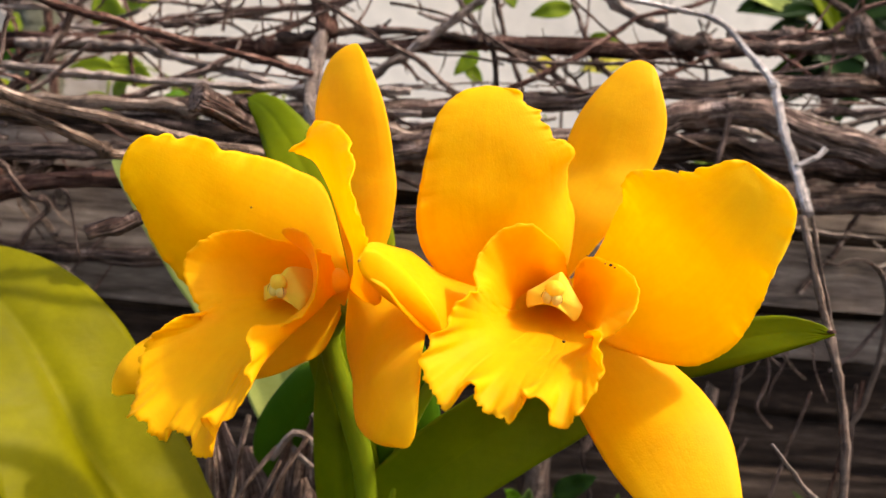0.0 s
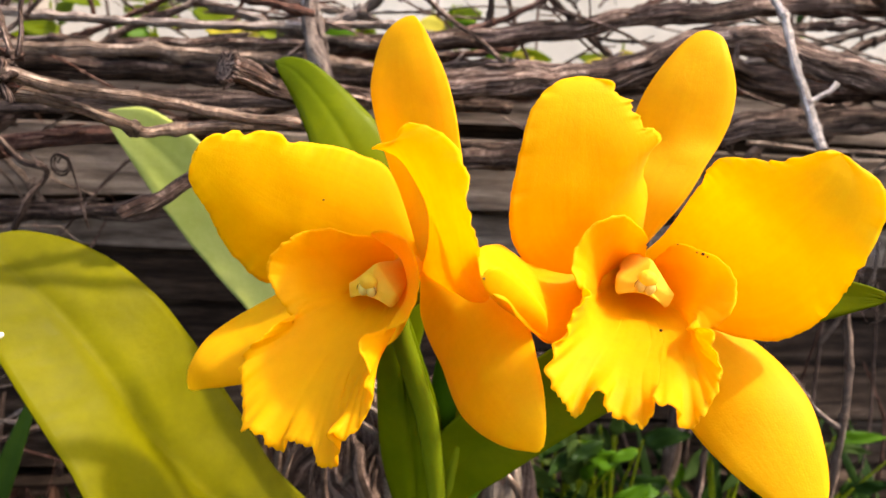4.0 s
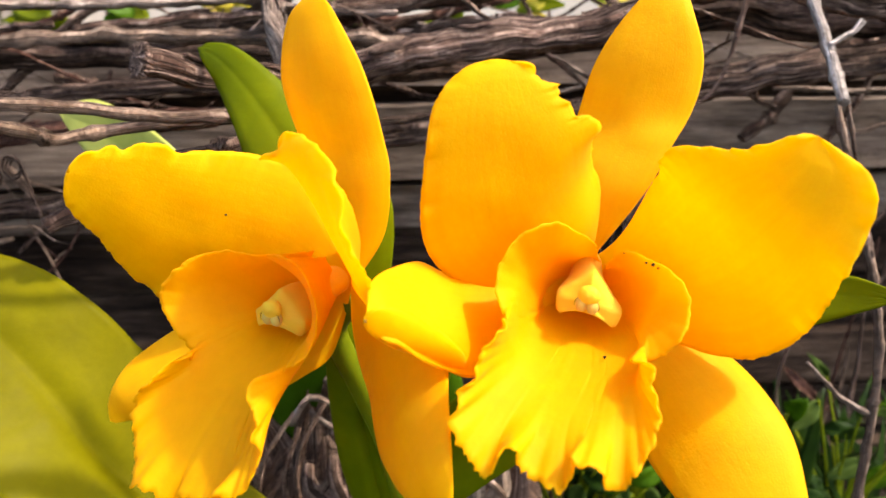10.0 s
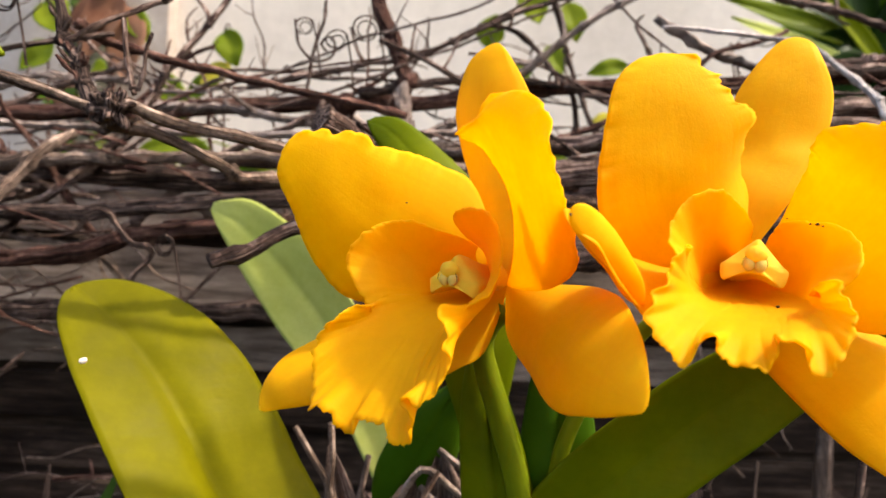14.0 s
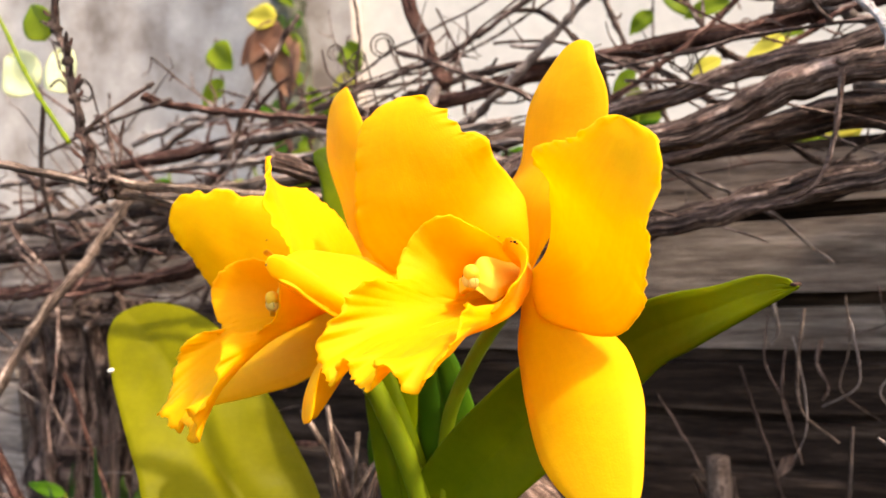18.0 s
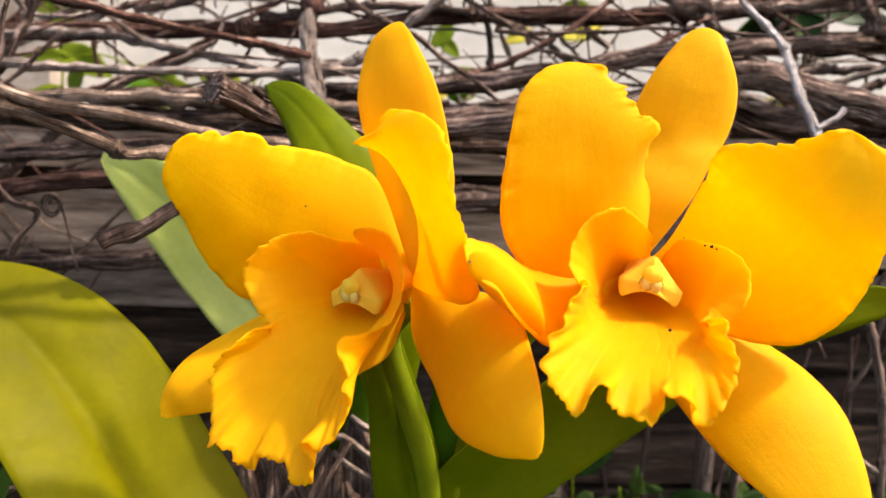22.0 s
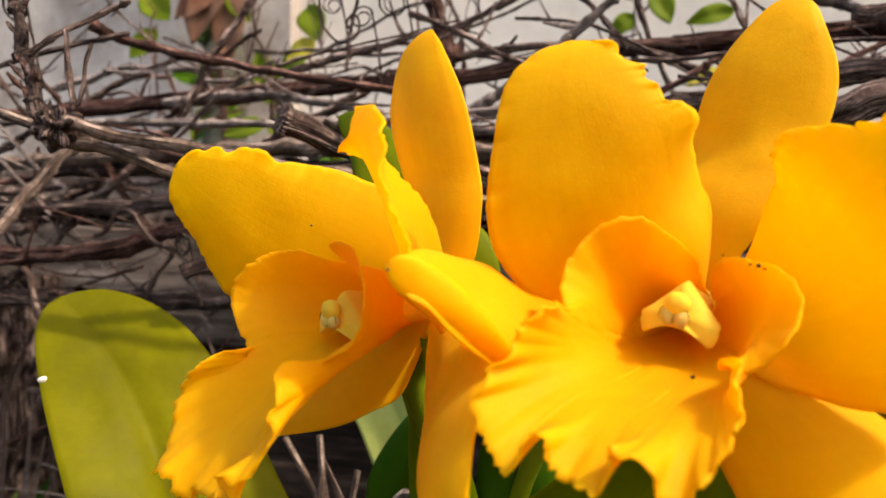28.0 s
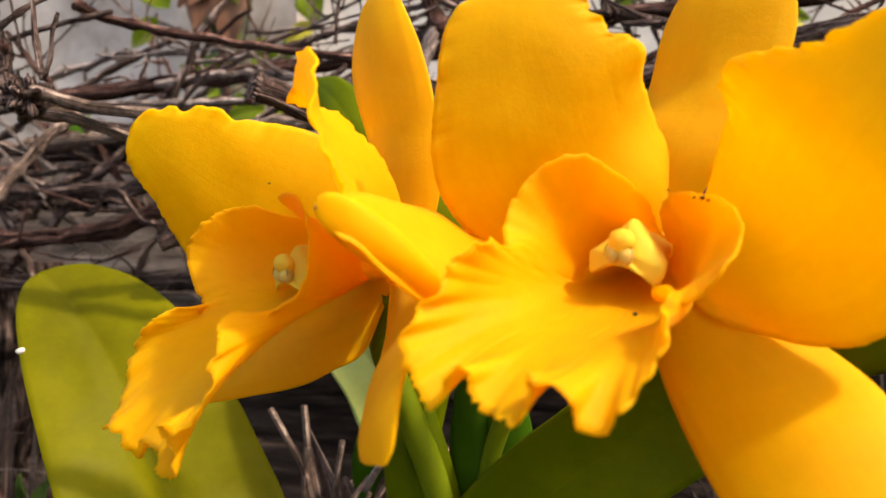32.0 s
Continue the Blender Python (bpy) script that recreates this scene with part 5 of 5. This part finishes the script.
fresh = "slender climber with small fresh green leaves behind the fence"
climber((10, 742, 294), (34, 735, 852), [((-22, 735, 800), (-12, 728, 832), 30, None), ((20, 730, 860), (30, 722, 822), 34, None), ((62, 730, 846), (70, 724, 806), 30, None), ((42, 728, 800), (56, 722, 770), 24, None), ((24, 732, 780), (2, 726, 762), 20, None)], fresh, LEAF_YOUNG, BARK_RED)
climber((-300, 660, 294), (-296, 652, 735), [((-300, 650, 690), (-318, 646, 742), 30, None), ((-306, 648, 676), (-262, 640, 655), 26, None), ((-296, 650, 720), (-262, 640, 738), 24, None)], fresh, LEAF_YOUNG, BARK_RED)
climber((-200, 565, 294), (-215, 560, 655), [((-168, 560, 650), (-130, 556, 642), 16, None), ((-215, 560, 648), (-170, 556, 640), 14, None), ((-262, 560, 660), (-300, 556, 652), 18, None), ((-246, 520, 600), (-216, 515, 590), 20, None), ((-120, 548, 640), (-92, 540, 634), 16, None), ((-190, 552, 630), (-214, 546, 618), 16, None)], fresh, LEAF_YOUNG, STEM)
climber((100, 600, 294), (100, 595, 735), [((130, 560, 700), (100, 552, 690), 18, YELLOWLEAF), ((92, 590, 742), (60, 585, 735), 16, None), ((110, 600, 722), (142, 592, 712), 18, None), ((84, 594, 700), (62, 588, 690), 14, YELLOWLEAF)], fresh, LEAF_YOUNG, BARK_RED)
climber((10, 595, 294), (14, 590, 700), [((20, 590, 700), (2, 584, 682), 14, None), ((10, 590, 690), (26, 584, 676), 12, None)], fresh, LEAF_YOUNG, STEM)
climber((225, 490, 294), (230, 486, 640), [((235, 480, 640), (210, 470, 628), 18, YELLOWLEAF), ((226, 484, 628), (250, 476, 620), 16, None)], "slender climber with yellowing leaves behind the fence", LEAF_YOUNG, STEM)
climber((165, 482, 294), (168, 478, 628), [((158, 476, 632), (134, 470, 628), 16, YELLOWLEAF), ((176, 476, 630), (202, 470, 634), 14, None)], "slender climber with yellowing leaves behind the fence", LEAF_YOUNG, STEM)
climber((-410, 645, 294), (-425, 642, 805), [((-430, 640, 800), (-405, 632, 770), 34, None), ((-420, 640, 760), (-448, 632, 735), 28, None)], fresh, LEAF_YOUNG, BARK_RED)
climber((-245, 625, 294), (-250, 622, 775), [((-255, 620, 770), (-240, 612, 740), 26, None), ((-248, 620, 740), (-272, 612, 722), 20, YELLOWLEAF)], fresh, LEAF_YOUNG, BARK_RED)
climber((-430, 780, 294), (-412, 742, 852), [((-412, 735, 846), (-440, 722, 770), 50, None), ((-400, 735, 830), (-395, 722, 752), 46, None), ((-420, 735, 830), (-462, 724, 800), 40, None), ((-412, 738, 850), (-452, 730, 858), 34, YELLOWLEAF), ((-398, 735, 826), (-372, 726, 792), 26, LEAF_YOUNG)], "withered climber with hanging reddish brown leaves before the wall", DRYLEAF, BARK_RED, 0.004)
# broad pale leaves on a living stem
climber((-420, 392, 294), (-256, 300, 700), [((-272, 312, 682), (-288, 316, 712), 28, None), ((-305, 318, 688), (-330, 314, 712), 30, None), ((-290, 316, 716), (-302, 312, 738), 22, LEAF_YOUNG)], "living stem with broad sunlit pale yellow leaves", CREAMLEAF, BARK_DARK, 0.0014)



def tuft(x, y, count, height, spread, material, label, seed, width=7, name="weed"):
    r = random.Random(seed)
    o = np.array((x / 1000, y / 1000, GROUND_Z - 0.005))
    e = empty(name, o)
    tagged(e, label, "weed", "weeds at the fence foot")
    for k in range(count):
        a = r.uniform(0, 6.28)
        s = spread * r.uniform(0.4, 1)
        h = height * r.uniform(0.5, 1)
        b = (x + 4 * math.cos(a), y + 4 * math.sin(a), 1000 * GROUND_Z - 6)
        blade(b, (x + s * math.cos(a), y + 0.6 * s * math.sin(a), 1000 * GROUND_Z + h), width * r.uniform(0.7, 1.3), material, e, o, s * 0.5, seed=seed + k, nu=10, nv=5)
    return e


# weeds darkened by leaf colour to look shaded at the fence foot
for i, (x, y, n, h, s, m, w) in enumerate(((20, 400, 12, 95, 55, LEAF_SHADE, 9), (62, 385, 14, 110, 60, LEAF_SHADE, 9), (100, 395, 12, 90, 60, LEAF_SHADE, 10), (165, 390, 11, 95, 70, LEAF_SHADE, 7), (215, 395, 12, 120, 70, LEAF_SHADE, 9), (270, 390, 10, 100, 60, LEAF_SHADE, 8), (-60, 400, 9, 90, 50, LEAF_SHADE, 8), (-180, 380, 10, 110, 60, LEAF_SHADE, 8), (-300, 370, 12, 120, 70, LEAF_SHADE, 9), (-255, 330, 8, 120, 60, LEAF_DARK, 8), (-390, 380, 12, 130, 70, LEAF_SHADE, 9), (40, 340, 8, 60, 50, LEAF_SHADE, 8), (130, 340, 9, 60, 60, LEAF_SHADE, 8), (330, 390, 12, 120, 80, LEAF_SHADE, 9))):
    tuft(x, y, n, h, s, m, "tuft of green weeds at the foot of the fence, coloured as in shade", 60 + i, w)
e = empty("strap_leaf_plant", (-0.25, 0.30, GROUND_Z - 0.005))
tagged(e, "low plant with long narrow green leaves in the soil", "plant")
for b, t, w in (((-250, 302, 294), (-180, 300, 482), 15), ((-252, 300, 294), (-270, 292, 470), 13), ((-248, 300, 294), (-150, 310, 440), 12), ((-254, 300, 294), (-320, 300, 440), 13)):
    blade(b, t, w, LEAF_SHADE, e, e.location, 14, seed=b[0], nu=20)

# dead straps and a rough dark trunk at the far end
for i in range(12):
    x = -255 - 13 * i + rg.uniform(-6, 6)
    y = 372 + rg.uniform(-14, 22)
    o = (x / 1000, y / 1000, GROUND_Z - 0.005)
    e = empty("dead_leaf", o)
    tagged(e, "grey withered strap leaf standing against the fence", "leaf", "withered straps")
    blade((x, y, 292), (x + rg.uniform(-30, 30), y + 12, rg.uniform(420, 505)), rg.uniform(7, 14), rg.choice((BARK_DARK, HUSK, BARK_TAN)), e, o, rg.uniform(-6, 12), fold=0.4, seed=i, nu=16, wave=3, name="leaf_blade")
old_tree = empty("old_tree", (-0.40, 0.42, GROUND_Z))
tagged(old_tree, "rough tree stump beside the fence, darkened to stand for shade", "stump")
# wide dark trunk covers the boards here, its colour standing for their shade
tube("trunk", [(-400, 420, 285), (-404, 424, 400), (-398, 430, 470), (-396, 432, 545)], [0.058, 0.052, 0.050], BARK_DARK, old_tree, old_tree.location, 40, 0.16, 9)
for k in range(14):
    a = rg.uniform(3.4, 6.0)
    x, y = -400 + 49 * math.cos(a), 425 + 49 * math.sin(a)
    z0 = rg.uniform(300, 480)
    tube("bark_ridge", [(x, y, z0), (x + rg.uniform(-4, 4), y - 1, z0 + 25), (x + rg.uniform(-5, 5), y + 1, z0 + 60)], [0.002, 0.005, 0.001], BARK, old_tree, old_tree.location, 7, 0.4, k)

# pale roots hanging down the boards
for i in range(22):
    x = rg.uniform(60, 330)
    zt = rg.uniform(500, 545)
    ln = rg.uniform(25, 75)
    r = rg.uniform(0.5, 1.0)
    vine("hanging_root", [(x, 428, zt), (x + rg.uniform(-6, 6), 426, zt - ln * 0.4), (x + rg.uniform(-10, 10), 424, zt - ln * 0.75), (x + rg.uniform(-16, 16), 427, zt - ln)], r, r * 0.6, rg.choice((BARK_TAN, BARK_PALE, BARK)), "thin pale root hanging down the fence boards", 500 + i, sides=6, lumps=0.15)
vine("hanging_root", [(200, 362, 573), (205, 360, 572), (216, 360, 575), (226, 360, 572), (233, 360, 560), (235, 360, 534), (230, 360, 501), (220, 360, 481)], 1.0, 1.5, BARK_TAN, "curled dry root hanging from the vines", 560, sides=8)
vine("hanging_root", [(212, 365, 515), (224, 365, 526), (234, 365, 540), (249, 365, 564), (259, 365, 584), (275, 370, 610)], 0.9, 1.8, BARK, "curled dry root hanging from the vines", 561, sides=8)
for i, (x, y, zz, r) in enumerate(((246, 360, 566, 6), (254, 362, 556, 7), (243, 361, 552, 5), (262, 362, 570, 6))):
    curl((x, y, zz), r, 1.8 + 0.2 * i, i, 562 + i)
vine("hanging_root", [(150, 340, 560), (153, 338, 520), (148, 336, 470), (150, 338, 400), (152, 340, 300)], 1.6, 1.8, BARK_DARK, "dark thin root standing before the fence", 570, sides=8)

# dry litter caught along the foot of the fence
for i in range(46):
    x, y, z0 = rg.uniform(-320, 340), rg.uniform(386, 432), rg.uniform(300, 455)
    if i % 2:
        z0 = rg.uniform(296, 345)
    o = (x / 1000, y / 1000, z0 / 1000)
    e = empty("fallen_leaf", o)
    tagged(e, "dry curled brown leaf caught against the fence boards", "leaf", "dry litter at the fence")
    a = rg.uniform(0, 6.28)
    ln = rg.uniform(9, 24)
    blade((x, 437, z0 + 4), (x + ln * math.cos(a), y, z0 + ln * 0.7 * math.sin(a)), rg.uniform(6, 13), rg.choice((DRYLEAF, HUSK, BARK_DARK, BARK_RED)), e, o, rg.uniform(-5, 6), fold=0.5, seed=i, nu=10, nv=7, wave=4, name="leaf_blade")
for i in range(16):
    x = rg.uniform(40, 330)
    vine("dry_stalk", [(x, 420, 292), (x + rg.uniform(-8, 8), 412, 350), (x + rg.uniform(-20, 20), 418, 400), (x + rg.uniform(-26, 26), 424, rg.uniform(420, 500))], rg.uniform(0.8, 1.8), 0.7, rg.choice((BARK, BARK_DARK, BARK_TAN, BARK_RED)), "dry brown stalk standing before the fence", 700 + i, sides=7, lumps=0.25)

# low leafy growth close behind the fence, seen between the vines
for i in range(11):
    x = -420 + 72 * i + rg.uniform(-18, 18)
    y = rg.uniform(530, 600)
    o = (x / 1000, y / 1000, GROUND_Z - 0.005)
    e = empty("leafy_weed", o)
    tagged(e, "low leafy weed with yellow-green leaves behind the fence", "weed", "leafy weeds behind the fence")
    top = rg.uniform(640, 668)
    tube("stem", [(x, y, 294), (x + rg.uniform(-12, 12), y + 4, 440), (x + rg.uniform(-18, 18), y, 560), (x + rg.uniform(-8, 8), y - 2, top)], [0.0022, 0.0010], STEM, e, o, 7, 0.1, i)
    for k in range(13):
        a = rg.uniform(0, 6.28)
        z0 = rg.uniform(575, top - 6)
        ln = rg.uniform(20, 42)
        blade((x, y, z0 - 4), (x + ln * math.cos(a), y - 0.5 * ln * abs(math.sin(a)), z0 + rg.uniform(-10, 10)), rg.uniform(12, 20), rg.choice((LEAF_YOUNG, LEAF_YOUNG, LEAF_GREEN, LEAF_DARK, YELLOWLEAF)), e, o, 4, fold=0.25, seed=i * 20 + k, nu=10, nv=5, wave=2)

# low broad-leaved weeds in front of the boards, sun and shade mixed in by leaf colour
def leafy_clump(x, y, count, top, spread, seed, label):
    r = random.Random(seed)
    o = (x / 1000, y / 1000, GROUND_Z - 0.005)
    e = empty("broadleaf_weed", o)
    tagged(e, label, "weed", "broad-leaved weeds before the fence")
    for k in range(count):
        a = r.uniform(0, 6.28)
        reach = spread * r.uniform(0.2, 1)
        zt = r.uniform(330, top)
        bx, by = x + reach * math.cos(a), y + 0.45 * reach * math.sin(a)
        tube("stalk", [(x + r.uniform(-5, 5), y, 293), (x + (bx - x) * 0.4, y, 0.5 * (300 + zt)), (bx, by, zt)], [0.0012, 0.0007], STEM, e, o, 6, 0.1, k)
        ln, d = r.uniform(14, 32), r.uniform(0, 6.28)
        face = (r.uniform(-0.6, 0.6), -1, r.uniform(0.1, 1.4))
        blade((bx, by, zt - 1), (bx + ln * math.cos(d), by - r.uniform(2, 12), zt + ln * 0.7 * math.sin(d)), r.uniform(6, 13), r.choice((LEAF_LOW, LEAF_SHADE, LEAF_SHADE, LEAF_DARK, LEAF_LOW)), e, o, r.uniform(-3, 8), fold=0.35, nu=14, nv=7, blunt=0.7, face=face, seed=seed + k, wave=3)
    return e


for i, (x, y, n, top, w) in enumerate(((-2, 356, 26, 418, 36), (34, 366, 34, 424, 42), (76, 370, 36, 428, 46), (116, 376, 30, 420, 46), (196, 386, 24, 412, 52), (252, 390, 24, 418, 52), (-300, 350, 20, 430, 48), (-232, 338, 18, 420, 42))):
    leafy_clump(x, y, n, top, w, 900 + i, "low weed with small broad green leaves before the boards")

# thin bleached twigs heaped against the boards at the far end
rt = random.Random(23)
for i in range(64):
    x0, yc, zc = rt.uniform(-0.47, -0.17), rt.uniform(0.30, 0.425), rt.uniform(0.43, 0.625)
    kinked("dry_twig", (1000 * x0, 1000 * yc, 1000 * zc), (rt.choice((-1, 1)), rt.uniform(-0.1, 0.1), rt.choice((rt.gauss(0, 0.35), rt.uniform(-1.4, 1.4)))), rt.uniform(50, 150), rt.choice((0.5, 0.7, 0.9, 1.3, 1.8)), rt.choice((BARK, BARK_TAN, BARK_TAN, BARK_PALE, BARK_RED)), "thin bleached twig heaped against the fence", 1000 + i, spurs=2, kink=0.16)

# mossy trunk where the two walls meet
moss_tree = empty("mossy_tree", (-0.685, 1.19, GROUND_Z))
tagged(moss_tree, "grey-green mossy tree trunk standing before the wall", "tree")
tube("trunk", [(-688, 1190, 290), (-682, 1194, 700), (-690, 1188, 1100), (-676, 1192, 1600), (-690, 1190, 2300)], [0.044, 0.036, 0.034, 0.030], MOSSBARK, moss_tree, moss_tree.location, 26, 0.16, 41)
for k in range(26):
    z0 = rt.uniform(700, 1300)
    a = rt.uniform(3.3, 6.1)
    q = (-686 + 34 * math.cos(a), 1190 + 34 * math.sin(a), z0)
    blade(q, (q[0] + rt.uniform(-46, 46), q[1] - rt.uniform(6, 40), z0 + rt.uniform(-46, 24)), rt.uniform(24, 40), rt.choice((LEAF_DARK, LEAF_LOW, LEAF_YOUNG)), moss_tree, moss_tree.location, 6, fold=0.25, nu=10, nv=7, seed=k, wave=4)
